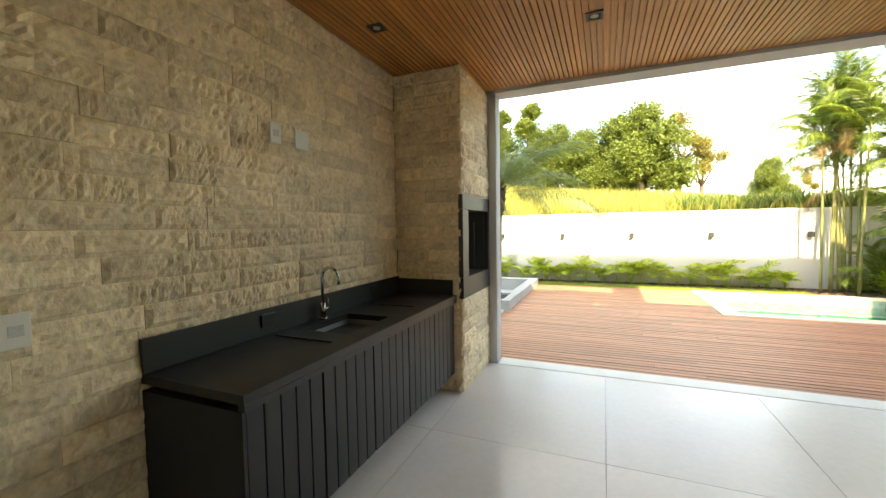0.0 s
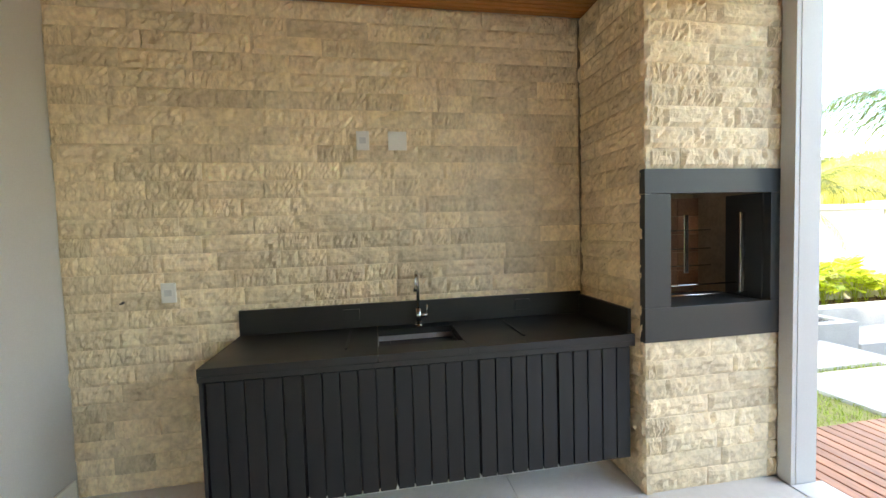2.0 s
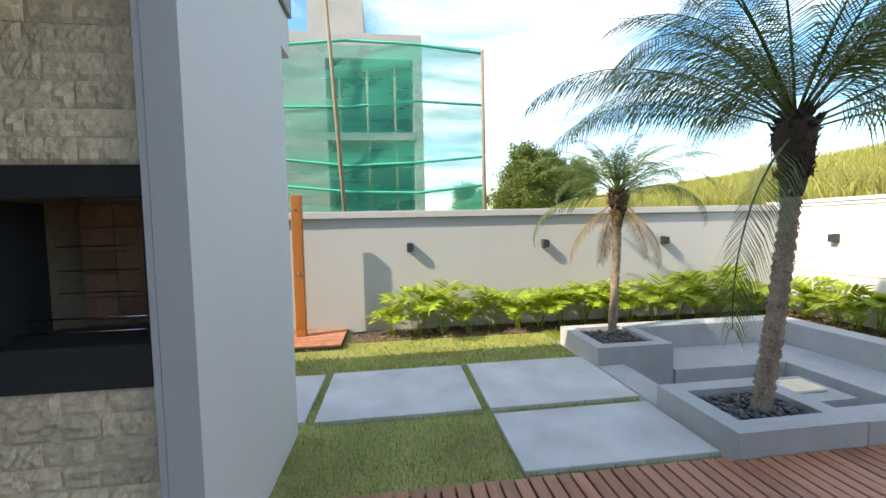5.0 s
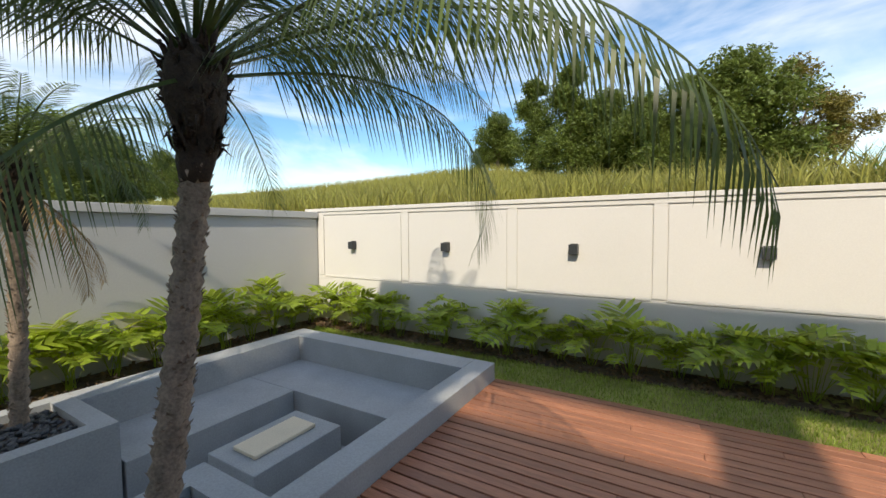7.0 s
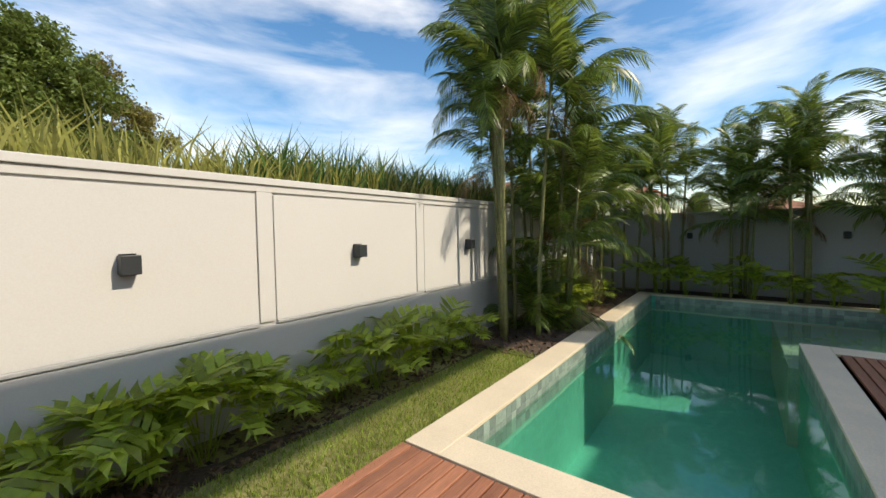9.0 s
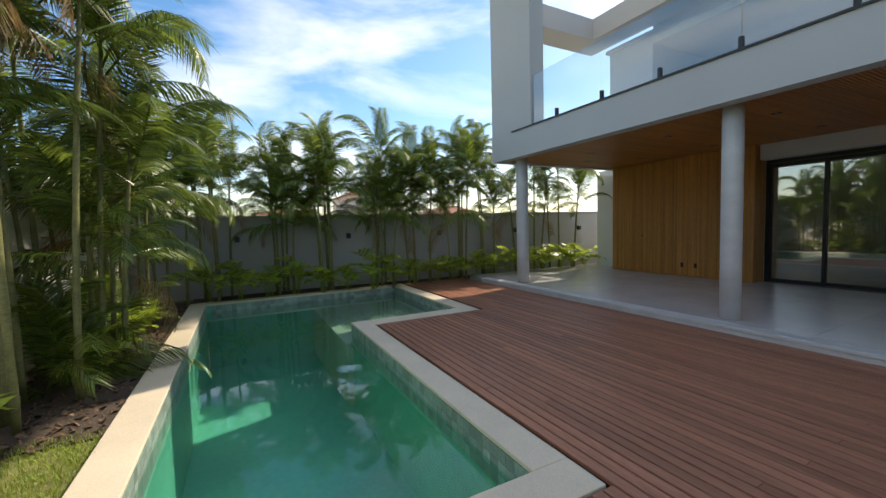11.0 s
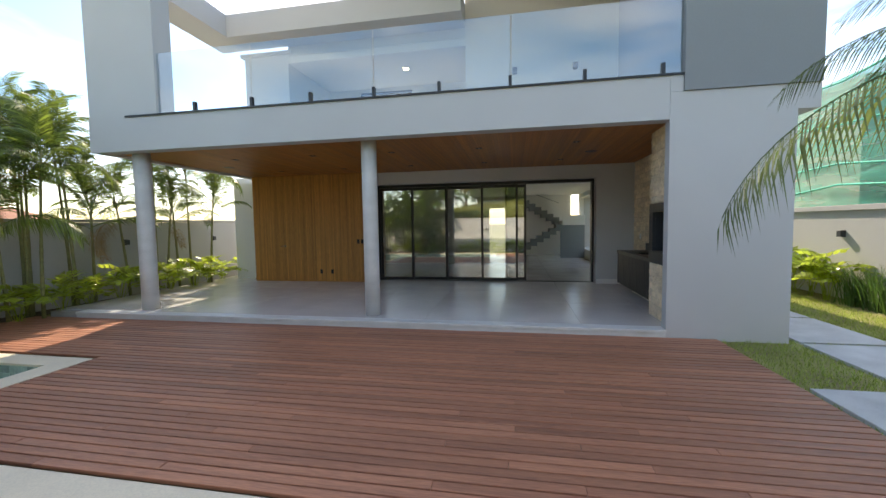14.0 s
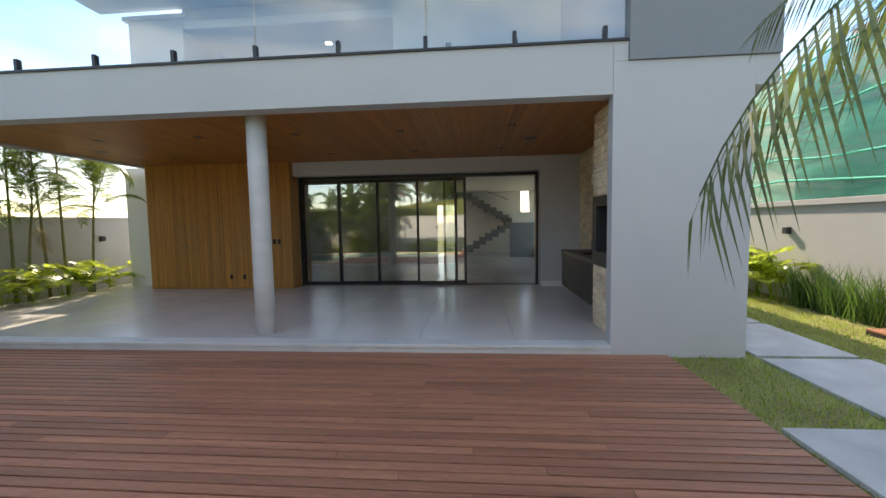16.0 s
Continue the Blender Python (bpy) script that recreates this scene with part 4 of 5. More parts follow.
# ---- plants ----
def frond_mesh(name, length, pairs, leaflet, droop, rise, mat, width=0.022, hang=0.5, seed=0):
    """A feather leaf that grows along +x from the origin and arches down; its leaflets hang."""
    rnd = random.Random(seed)
    verts, faces = [], []
    def spine(t):
        a = rise - droop * t * t
        return a
    pts, p, steps = [], Vector((0, 0, 0)), 24
    for i in range(steps + 1):
        t = i / steps
        pts.append(p.copy())
        a = spine(t)
        p = p + Vector((math.cos(a), 0.05 * math.sin(3 * t + seed), math.sin(a))) * (length / steps)
    for i in range(steps):
        r = 0.011 * (1 - i / steps) + 0.0025
        k = len(verts)
        for q, rr in ((pts[i], r), (pts[i + 1], r * 0.93)):
            verts += [q + Vector((0, rr, 0)), q + Vector((0, -rr, 0)), q + Vector((0, 0, rr * 1.4))]
        for a, b in ((0, 1), (1, 2), (2, 0)):
            faces.append((k + a, k + b, k + 3 + b, k + 3 + a))
    for i in range(pairs):
        t = 0.16 + 0.84 * (i + rnd.uniform(-0.3, 0.3)) / pairs
        f = min(max(t, 0), 0.999) * steps
        j = int(f)
        q = pts[j].lerp(pts[j + 1], f - j)
        d = (pts[j + 1] - pts[j]).normalized()
        size = leaflet * (0.45 + 1.5 * t * (1 - t) * 1.6) * (1.0 - 0.35 * t) * rnd.uniform(0.85, 1.1)
        for side in (-1, 1):
            out = (Vector((0, side, 0)) * 0.85 + d * (0.55 + 0.5 * t) + Vector((0, 0, 0.22 - 0.3 * hang + rnd.uniform(-0.12, 0.12)))).normalized()
            mid = q + out * size * 0.5 + Vector((0, 0, -hang * size * 0.10))
            tip = q + out * size * 0.92 + Vector((0, 0, -hang * size * 0.45))
            wv = d * width * 0.5
            k = len(verts)
            verts += [q - wv * 0.5, q + wv * 0.5, mid + wv, mid - wv, tip]
            faces += [(k, k + 1, k + 2, k + 3), (k + 3, k + 2, k + 4)]
    return raw_mesh(name, verts, faces, mat)


def palm(x, y, z0, height, lean, fronds, count, name_label, rnd, trunk_r, bulb):
    t = thing("palm_tree", x, y, z0, name_label, "palm tree", "palms in the fire pit planters")
    bm = bmesh.new()
    n = 44
    pts = [(lean[0] * (i / n) ** 0.8, lean[1] * (i / n) ** 0.8, height * i / n) for i in range(n + 1)]
    tube(bm, pts, [trunk_r * (1.12 - 0.08 * i / n + (0.17 if i % 2 else -0.08)) for i in range(n + 1)], 12)
    part("trunk", bm, M_TRUNK, t, "ringed brown trunk")
    # spiny leaf scars
    verts, faces = [], []
    for i in range(260):
        s = rnd.uniform(0.05, 0.98)
        a = i * 2.39996
        c = Vector((lean[0] * s ** 0.8, lean[1] * s ** 0.8, height * s))
        r = trunk_r * (1.16 - 0.08 * s)
        o = Vector((math.cos(a), math.sin(a), 0))
        u = Vector((-o.y, o.x, 0)) * 0.012
        k = len(verts)
        verts += [c + o * r - u, c + o * r + u, c + o * (r + 0.02) + Vector((0, 0, 0.022)), c + o * r + Vector((0, 0, 0.012))]
        faces += [(k, k + 1, k + 2), (k, k + 2, k + 3), (k + 1, k + 3, k + 2)]
    o = new("leaf_scars", raw_mesh("leaf_scars", verts, faces, M_TRUNK))
    o.parent = t
    bm = bmesh.new()
    h = bulb
    cx, cy = lean
    tube(bm, [(cx * 0.93, cy * 0.93, height - 0.18), (cx * 0.95, cy * 0.95, height - 0.08), (cx, cy, height + 0.02), (cx, cy, height + h * 0.45), (cx, cy, height + h * 0.8), (cx, cy, height + h)], [trunk_r * 1.05, trunk_r * 1.4, trunk_r * 1.5, trunk_r * 2.3, trunk_r * 2.2, trunk_r * 0.9], 14)
    tuft = random.Random(77)
    for i in range(150):
        a, q = i * 2.39996, tuft.random()
        o = Vector((math.cos(a), math.sin(a), 0))
        c = Vector((cx, cy, height - 0.05 + h * q)) + o * trunk_r * (1.35 + 0.6 * q)
        tube(bm, [c, c + o * 0.03 + Vector((0, 0, 0.05)), c + o * tuft.uniform(0.04, 0.08) + Vector((0, 0, tuft.uniform(-0.02, 0.12)))], [0.014, 0.010, 0.002], 4)
    for v in bm.verts:
        v.co += 0.022 * Vector((noise.noise(v.co * 22), noise.noise(v.co * 22 + Vector((5, 0, 0))), noise.noise(v.co * 22 + Vector((0, 9, 0)))))
    part("fibre_collar", bm, M_FIBRE, t, "dark fibrous collar under the crown")
    for i in range(count):
        k = i / count
        az = i * 137.5 + rnd.uniform(-14, 14)
        me = fronds[2] if k < 0.30 else (fronds[1] if k < 0.68 else fronds[0])
        tilt = 58 - 60 * k + rnd.uniform(-8, 8)   # upper fronds stand, lower ones spread
        tilt = (-14 + rnd.uniform(-8, 8)) if k > 0.92 else tilt
        s = rnd.uniform(0.86, 1.06) * (0.8 if k < 0.12 else 1.0)
        o = piece("frond", me, t, pose(cx, cy, height + h * (0.98 - 0.3 * k), 0, 0, az) @ pose(0.02, 0, 0, rnd.uniform(-15, 15), -tilt, 0) @ Matrix.Scale(s, 4))
    return t


rnd = random.Random(11)
F_A = [frond_mesh("frond_spread", 2.6, 74, 0.50, 1.4, 0.45, M_PALM_LEAF, 0.014, 1.5, 1), frond_mesh("frond_mid", 2.1, 62, 0.44, 1.6, 0.35, M_PALM_LEAF, 0.013, 1.2, 2), frond_mesh("frond_young", 1.7, 52, 0.34, 0.9, 0.15, M_PALM_LEAF, 0.012, 0.5, 3)]
palm(-0.24, 8.84, 0.0, 1.98, (-0.02, 0.29), F_A, 36, "feathery palm with spiny brown trunk in a pebbled planter", rnd, 0.062, 0.52)
palm_big = [o for o in bpy.data.objects if o.name.startswith("palm_tree")][0]
for me, az, tilt in ((frond_mesh("frond_hanging", 2.5, 70, 0.46, 2.5, 0.25, M_PALM_LEAF, 0.014, 1.6, 12), 58, 0), (frond_mesh("frond_limp", 2.0, 60, 0.42, 1.3, -0.35, M_PALM_LEAF, 0.014, 1.6, 13), -66, -8)):
    piece("frond", me, palm_big, pose(-0.02, 0.29, 2.32, 0, 0, az) @ pose(0.02, 0, 0, 0, -tilt, 0))
F_B = [frond_mesh("small_frond_spread", 1.5, 52, 0.30, 1.9, 0.35, M_PALM_LEAF, 0.011, 1.0, 4), frond_mesh("small_frond_mid", 1.4, 50, 0.28, 1.6, 0.3, M_PALM_LEAF, 0.011, 0.8, 5), frond_mesh("small_frond_young", 1.0, 44, 0.24, 1.0, 0.15, M_ARECA, 0.011, 0.5, 6)]
palm(-2.62, 8.92, 0.0, 1.74, (0.08, 0.04), F_B, 30, "smaller feathery palm with drooping fronds in a planter", rnd, 0.05, 0.36)
palm_small = [o for o in bpy.data.objects if o.name.startswith("palm_tree") and o is not palm_big][0]
dry = frond_mesh("frond_dry", 1.1, 40, 0.26, 1.0, -0.4, M_PALM_DRY, 0.012, 1.2, 14)
for az in (20, 110, 165, 250, 310):
    piece("frond", dry, palm_small, pose(0.08, 0.04, 1.92, 0, 0, az) @ pose(0.02, 0, 0, 0, 8 + az % 7, 0))

F_C = [frond_mesh("areca_frond_a", 1.5, 46, 0.46, 1.7, 0.5, M_ARECA, 0.026, 0.9, 7), frond_mesh("areca_frond_b", 1.3, 42, 0.42, 1.5, 0.4, M_ARECA, 0.025, 0.8, 8), frond_mesh("areca_frond_c", 1.75, 48, 0.50, 2.2, 0.6, M_ARECA, 0.027, 1.2, 9),
       frond_mesh("areca_frond_dry", 1.3, 34, 0.40, 2.4, 0.2, M_PALM_DRY, 0.022, 1.4, 10)]


def areca(x, y, stems, low, high, spread, rnd):
    t = thing("areca_palm", x, y, GZ, "clump of slender areca palms with arching green fronds", "palm clump", "palm clumps along the garden walls")
    for _ in range(stems):
        a, r = rnd.uniform(0, 6.28), spread * math.sqrt(rnd.random())
        bx, by = r * math.cos(a), r * math.sin(a)
        h = rnd.uniform(low, high)
        lx, ly = bx * rnd.uniform(0.3, 1.0) * h * 0.22, by * rnd.uniform(0.3, 1.0) * h * 0.22
        n = 12
        bm = bmesh.new()
        tube(bm, [(bx + lx * (i / n) ** 1.5, by + ly * (i / n) ** 1.5, h * i / n) for i in range(n + 1)], [0.030 * (1.1 - 0.5 * i / n) + (0.004 if i % 2 else 0) for i in range(n + 1)], 8)
        part("cane", bm, M_CANE, t)
        k0 = rnd.uniform(0, 360)
        for i in range(11):
            tilt = 76 - 9.0 * i + rnd.uniform(-12, 12)
            piece("frond", F_C[3] if i == 10 and rnd.random() < 0.5 else rnd.choice(F_C[:3]), t, pose(bx + lx, by + ly, h - 0.055 * i, 0, 0, k0 + i * 137.5 + rnd.uniform(-15, 15)) @ pose(0, 0, 0, rnd.uniform(-25, 25), -tilt, 0) @ Matrix.Scale(rnd.uniform(0.75, 1.1), 4))


rnd = random.Random(21)
for x, y, s, lo, hi, sp in ((7.0, 12.65, 3, 3.4, 4.8, 0.25), (7.6, 12.75, 6, 2.8, 5.0, 0.42), (8.4, 12.7, 6, 1.4, 4.4, 0.5), (9.5, 12.75, 5, 1.8, 3.8, 0.45), (10.6, 12.7, 3, 1.2, 2.8, 0.4), (12.6, 12.4, 4, 1.8, 2.8, 0.4)):
    areca(x, y, s, lo, hi, sp, rnd)
for i in range(9):
    y = 11.3 - 1.25 * i
    areca(13.05 - 0.07 * (11.3 - y) + rnd.uniform(-0.1, 0.1), y, 5 if y > 4 else 3, 2.2, 3.9, 0.5, rnd)
for x, y in ((8.1, 12.75), (9.2, 12.7)):
    areca(x, y, 2, 0.1, 0.25, 0.1, rnd)


def lobed_leaf_mesh(name, seed, size):
    """One deeply lobed leaf on a bent stalk, from the origin outwards along +x."""
    rnd = random.Random(seed)
    verts, faces = [], []
    stalk = [Vector((0.02 + 0.5 * size * s, 0, size * (1.75 * s - 0.45 * s * s))) for s in (0, 0.25, 0.5, 0.75, 1.0)]
    for a, b in zip(stalk, stalk[1:]):
        k = len(verts)
        verts += [a + Vector((0, 0.005, 0)), a - Vector((0, 0.005, 0)), b - Vector((0, 0.004, 0)), b + Vector((0, 0.004, 0)), a + Vector((0, 0, 0.007)), b + Vector((0, 0, 0.006))]
        faces += [(k, k + 1, k + 2, k + 3), (k, k + 3, k + 5, k + 4), (k + 1, k + 4, k + 5, k + 2)]
    base = stalk[-1]
    def mid(s):
        return base + Vector((size * (0.95 * s), 0, size * (0.20 * s - 0.34 * s * s)))
    n = 5
    for i in range(n):
        s0, s1 = i / n, (i + 0.72) / n
        c0, c1 = mid(s0), mid(s1)
        ln = size * 0.72 * math.sin(math.pi * (0.22 + 0.72 * s0)) * rnd.uniform(0.85, 1.1)
        for sd in (-1, 1):
            d = Vector((0.62 - 0.3 * (1 - s0), sd * 0.85, 0.10)).normalized()
            m0 = c0 + d * ln * 0.55 + Vector((-0.006, 0, 0.02))
            m1 = c1 + d * ln * 0.55 + Vector((0.006, 0, 0.015))
            tip = c1 + d * ln * 1.0 + Vector((0, 0, 0.05 * size * rnd.uniform(-1.5, 1.0)))
            k = len(verts)
            verts += [c0, c1, m1, m0, tip]
            faces += [(k, k + 1, k + 2, k + 3), (k + 3, k + 2, k + 4)]
    k = len(verts)
    verts += [mid(0.95) + Vector((0, 0.03 * size, 0)), mid(0.95) - Vector((0, 0.03 * size, 0)), mid(1.22)]
    faces.append((k, k + 1, k + 2))
    return raw_mesh(name, verts, faces, M_PHILO)


L_P = [lobed_leaf_mesh("leaf", s, z) for s, z in ((1, 0.27), (2, 0.32), (3, 0.23))]


def philodendron(x, y, rnd, s=1.0, tall=1.0):
    t = thing("philodendron", x, y, GZ, "low shrub of bright green deeply lobed leaves", "shrub", "leafy shrubs along the garden wall")
    for i in range(16):
        k = i / 16
        piece("leaf", rnd.choice(L_P), t, pose(rnd.uniform(-0.05, 0.05), rnd.uniform(-0.05, 0.05), 0, 0, 0, i * 137.5 + rnd.uniform(-20, 20)) @ pose(0, 0, 0, rnd.uniform(-20, 20), 16 * k - 34 * (1 - k) * tall - 6, 0) @ Matrix.Scale(s * rnd.uniform(0.75, 1.15), 4))


rnd = random.Random(31)
x = -3.75
while x < 6.4:
    philodendron(x + rnd.uniform(-0.1, 0.1), 13.03 + rnd.uniform(-0.12, 0.06), rnd, rnd.uniform(0.75, 1.3))
    x += 0.40
y = 5.75
while y < 12.7:
    philodendron(-3.75 + rnd.uniform(-0.1, 0.1), y, rnd, rnd.uniform(0.85, 1.4))
    y += 0.42
y = 11.6
while y > -0.5:
    philodendron(12.72 - 0.068 * (11.6 - y) + rnd.uniform(-0.12, 0.12), y, rnd, rnd.uniform(1.1, 1.6))
    y -= 0.62
for y in (1.5, 0.95, 0.4, -0.2, -0.8):
    philodendron(-3.6 + rnd.uniform(-0.1, 0.1), y, rnd, 1.7)
for x in (8.0, 8.8, 9.7, 10.4, 11.2):
    philodendron(x, 12.45, rnd, 0.9)


def blades(name, spots, mat, low, high, width, rnd, label, category, lean=0.4):
    """A patch of grass blades, each one bent triangle strip."""
    verts, faces = [], []
    for x, y, z in spots:
        h, a = rnd.uniform(low, high), rnd.uniform(0, 6.283)
        ux, uy = math.cos(a) * width / 2, math.sin(a) * width / 2
        b = rnd.uniform(0, 6.283)
        lx, ly = math.cos(b) * h * lean * rnd.random(), math.sin(b) * h * lean * rnd.random()
        k = len(verts)
        verts += [(x - ux, y - uy, z), (x + ux, y + uy, z), (x + ux * 0.7 + lx * 0.4, y + uy * 0.7 + ly * 0.4, z + h * 0.6), (x - ux * 0.7 + lx * 0.4, y - uy * 0.7 + ly * 0.4, z + h * 0.6), (x + lx, y + ly, z + h * 0.97)]
        faces += [(k, k + 1, k + 2, k + 3), (k + 3, k + 2, k + 4)]
    tagged(new(name, raw_mesh(name, verts, faces, mat)), label, category, kind="stuff")


rnd = random.Random(41)
SLABS = [(-0.80, 0.06, 6.68, 8.20), (-2.12, -0.91, 6.68, 8.20), (-2.10, -0.91, 5.06, 6.60), (-2.08, -0.93, 3.45, 4.97), (-2.08, -0.93, 1.85, 3.37), (-2.08, -0.93, 0.25, 1.77)]
spots = []
while len(spots) < 60000:
    if rnd.random() < 0.55:
        x, y = rnd.uniform(-3.4, 0.10), rnd.uniform(-2.0, 8.27)
    elif rnd.random() < 0.75:
        x, y = rnd.uniform(-3.4, 6.6), rnd.uniform(11.93, 12.72)
    else:
        x, y = rnd.uniform(-3.45, -2.93), rnd.uniform(8.2, 12.7)
    if any(a < x < b and c < y < d for a, b, c, d in SLABS) or (x > -0.83 and y < 4.97) or (-4.1 < x < -3.1 and 3.88 < y < 5.02) or (-2.96 < x < 0.2 and 8.2 < y < 12.0) or (4.0 < x and y < 12.0):
        continue
    spots.append((x, y, GZ))
blades("lawn_grass", spots, M_BLADE, 0.025, 0.065, 0.007, rnd, "short green lawn grass, yellowing in places", "grass", 0.9)
spots = []
for _ in range(52000):
    d = rnd.random() ** 1.8 * 24
    x = rnd.uniform(-22, 15)
    spots.append((x, 13.62 + d, land(x, 13.62 + d)))
blades("hillside_grass", spots, M_TALL, 0.25, 0.75, 0.028, rnd, "tall yellow-green wild grass on the hillside", "grass", 0.8)
spots = []
for _ in range(2600):
    x = rnd.uniform(4.0, 13.0)
    y = rnd.uniform(13.65, 14.6)
    spots.append((x, y, land(x, y)))
blades("wild_reeds", spots, M_REED, 0.35, 0.85, 0.035, rnd, "dark green reedy grass behind the garden wall", "grass", 0.9)
for i in range(3):
    spots = [(-3.75 + rnd.gauss(0, 0.11), 3.3 - 0.62 * i + rnd.gauss(0, 0.14), GZ) for _ in range(160)]
    blades("iris_clump", spots, M_REED, 0.45, 1.0, 0.018, rnd, "tall clump of narrow green leaves by the wall", "grass clump", 0.7)

spots = []
verts, faces = [], []
for _ in range(5000):
    r_ = rnd.random()
    if r_ < 0.4:
        x, y = rnd.uniform(-3.9, 6.5), rnd.uniform(12.72, 13.25)
    elif r_ < 0.6:
        x, y = rnd.uniform(-4.05, -3.45), rnd.uniform(5.2, 13.0)
    else:
        x, y = rnd.uniform(6.4, 12.6), rnd.uniform(12.02, 13.2)
    m = pose(x, y, GZ + rnd.uniform(0.0, 0.03), rnd.uniform(-50, 50), rnd.uniform(-50, 50), rnd.uniform(0, 360))
    a, b = rnd.uniform(0.015, 0.05), rnd.uniform(0.008, 0.02)
    k = len(verts)
    verts += [m @ Vector((-a, -b, 0)), m @ Vector((a, -b, 0)), m @ Vector((a, b, 0.004)), m @ Vector((-a, b, 0.004)), m @ Vector((0, 0, 0.012))]
    faces += [(k, k + 1, k + 4), (k + 1, k + 2, k + 4), (k + 2, k + 3, k + 4), (k + 3, k, k + 4)]
tagged(new("bark_mulch", raw_mesh("bark_mulch", verts, faces, material("bark_chips", (0.14, 0.085, 0.05), 0.95, vary=0.4, by_island=0.5))), "brown bark mulch in the planting beds", "mulch", kind="stuff")
for d in ((-4.05, 6.45, 12.72, BY, GZ - 0.05, GZ + 0.012), (6.45, 13.2, 12.0, BY, GZ - 0.05, GZ + 0.02), (-4.06, -3.44, 5.1, 12.718, GZ - 0.05, GZ + 0.012), (12.72, 13.6, -4, 11.998, GZ - 0.05, GZ + 0.015)):
    solid("planting_bed", blocks(d), M_SOIL, "dark mulched planting bed along the wall", "planting bed")


def tree_mesh(name, seed, lobes, leaf, count, mat):
    """A crown of many small leaf clumps scattered through the lobes given as (x, y, z, radius)."""
    rnd = random.Random(seed)
    verts, faces = [], []
    for i in range(count):
        cx, cy, cz, r = lobes[i % len(lobes)]
        u = Vector((rnd.gauss(0, 1), rnd.gauss(0, 1), rnd.gauss(0, 1))).normalized()
        q = Vector((cx, cy, cz)) + Vector((u.x, u.y, u.z * 0.85)) * r * (rnd.random() ** 0.35) * (0.85 + 0.55 * noise.noise(u * 2.6 + Vector((seed, cx, cz))) + 0.25 * noise.noise(u * 7 + Vector((cx, seed, cz))))
        m = Matrix.Translation(q) @ Euler((rnd.uniform(-1, 1), rnd.uniform(-1, 1), rnd.uniform(0, 6.28))).to_matrix().to_4x4()
        s = leaf * rnd.uniform(0.6, 1.3)
        k = len(verts)
        verts += [m @ Vector((-s, 0, 0)), m @ Vector((0, -s * 0.5, s * 0.15)), m @ Vector((s, 0, 0)), m @ Vector((0, s * 0.5, s * 0.15))]
        faces += [(k, k + 1, k + 2, k + 3)]
    return raw_mesh(name, verts, faces, mat)


def broad_tree(x, y, s, rot, me, lobes, label):
    z = land(x, y)
    t = thing("tree", x, y, z - 0.1, label, "tree", "trees on the hill")
    bm = bmesh.new()
    tube(bm, [(0, 0, 0), (0.1, 0, 0.8), (0.05, 0.1, 1.8)], [0.22, 0.17, 0.12], 8)
    part("trunk", bm, M_BARK, t)
    for cx, cy, cz, r in lobes:
        bm = bmesh.new()
        tube(bm, [(0.08, 0.05, 1.2), (cx * 0.5, cy * 0.5, 1.2 + (cz - 1.2) * 0.6), (cx, cy, cz)], [0.10, 0.06, 0.025], 6)
        part("limb", bm, M_BARK, t)
    piece("crown", me, t, Matrix.Identity(4))
    t.matrix_world = pose(x, y, z - 0.1, 0, 0, rot) @ Matrix.Scale(s, 4)
    t.scale = (s, s, s)


LOB1 = [(0, 0, 4.5, 1.3), (-1.1, 0.3, 3.2, 1.5), (1.2, -0.2, 3.0, 1.5), (0.1, 1.0, 2.2, 1.6), (-0.5, -1.1, 1.6, 1.6), (1.0, -0.8, 1.2, 1.5), (-1.5, -0.2, 1.2, 1.3), (0.8, 0.7, 3.9, 1.1)]
LOB2 = [(0, 0, 5.6, 0.8), (-0.3, 0.2, 4.4, 1.1), (0.4, -0.3, 3.2, 1.3), (-0.4, 0.4, 2.0, 1.4), (0.5, -0.4, 0.9, 1.4)]
LOB3 = [(-1.3, 0, 3.4, 0.8), (1.2, 0.3, 3.7, 0.8), (0, 0, 4.6, 0.8), (0.5, -1.0, 3.0, 0.7), (-0.5, 1.0, 2.5, 0.8), (1.6, -0.4, 2.5, 0.6)]
T1, T2, T3 = tree_mesh("crown_broad", 1, LOB1, 0.085, 42000, M_TREE), tree_mesh("crown_tall", 2, LOB2, 0.08, 26000, M_TREE), tree_mesh("crown_open", 3, LOB3, 0.075, 7000, M_TREE_OLIVE)
for x, y, s, r, me, lb in ((-6.5, 35, 1.1, 20, T2, LOB2), (-3.6, 33, 1.15, 60, T2, LOB2), (-1.6, 34, 1.05, 200, T1, LOB1), (0.6, 33, 0.95, 90, T1, LOB1), (2.6, 34, 1.1, 310, T1, LOB1), (4.6, 33, 1.3, 150, T1, LOB1), (6.9, 33.5, 1.25, 40, T3, LOB3), (8.6, 34, 0.9, 140, T3, LOB3), (14.5, 40, 0.75, 70, T1, LOB1), (17.5, 44, 0.75, 10, T3, LOB3), (-10.5, 38, 0.85, 250, T1, LOB1), (-14, 42, 0.5, 0, T2, LOB2)):
    broad_tree(x, y, s, r, me, lb, "dense green tree with a ragged crown on the hill" if me is not T3 else "thin olive-green tree with open branches on the hill")
for x, y, s, r, me, lb in ((-24, 15, 1.0, 30, T1, LOB1), (-27, 18, 0.9, 80, T1, LOB1), (-30, 12, 1.0, 10, T1, LOB1), (-34, 24, 0.8, 55, T1, LOB1)):
    broad_tree(x, y, s, r, me, lb, "dense dark green tree beyond the boundary wall")
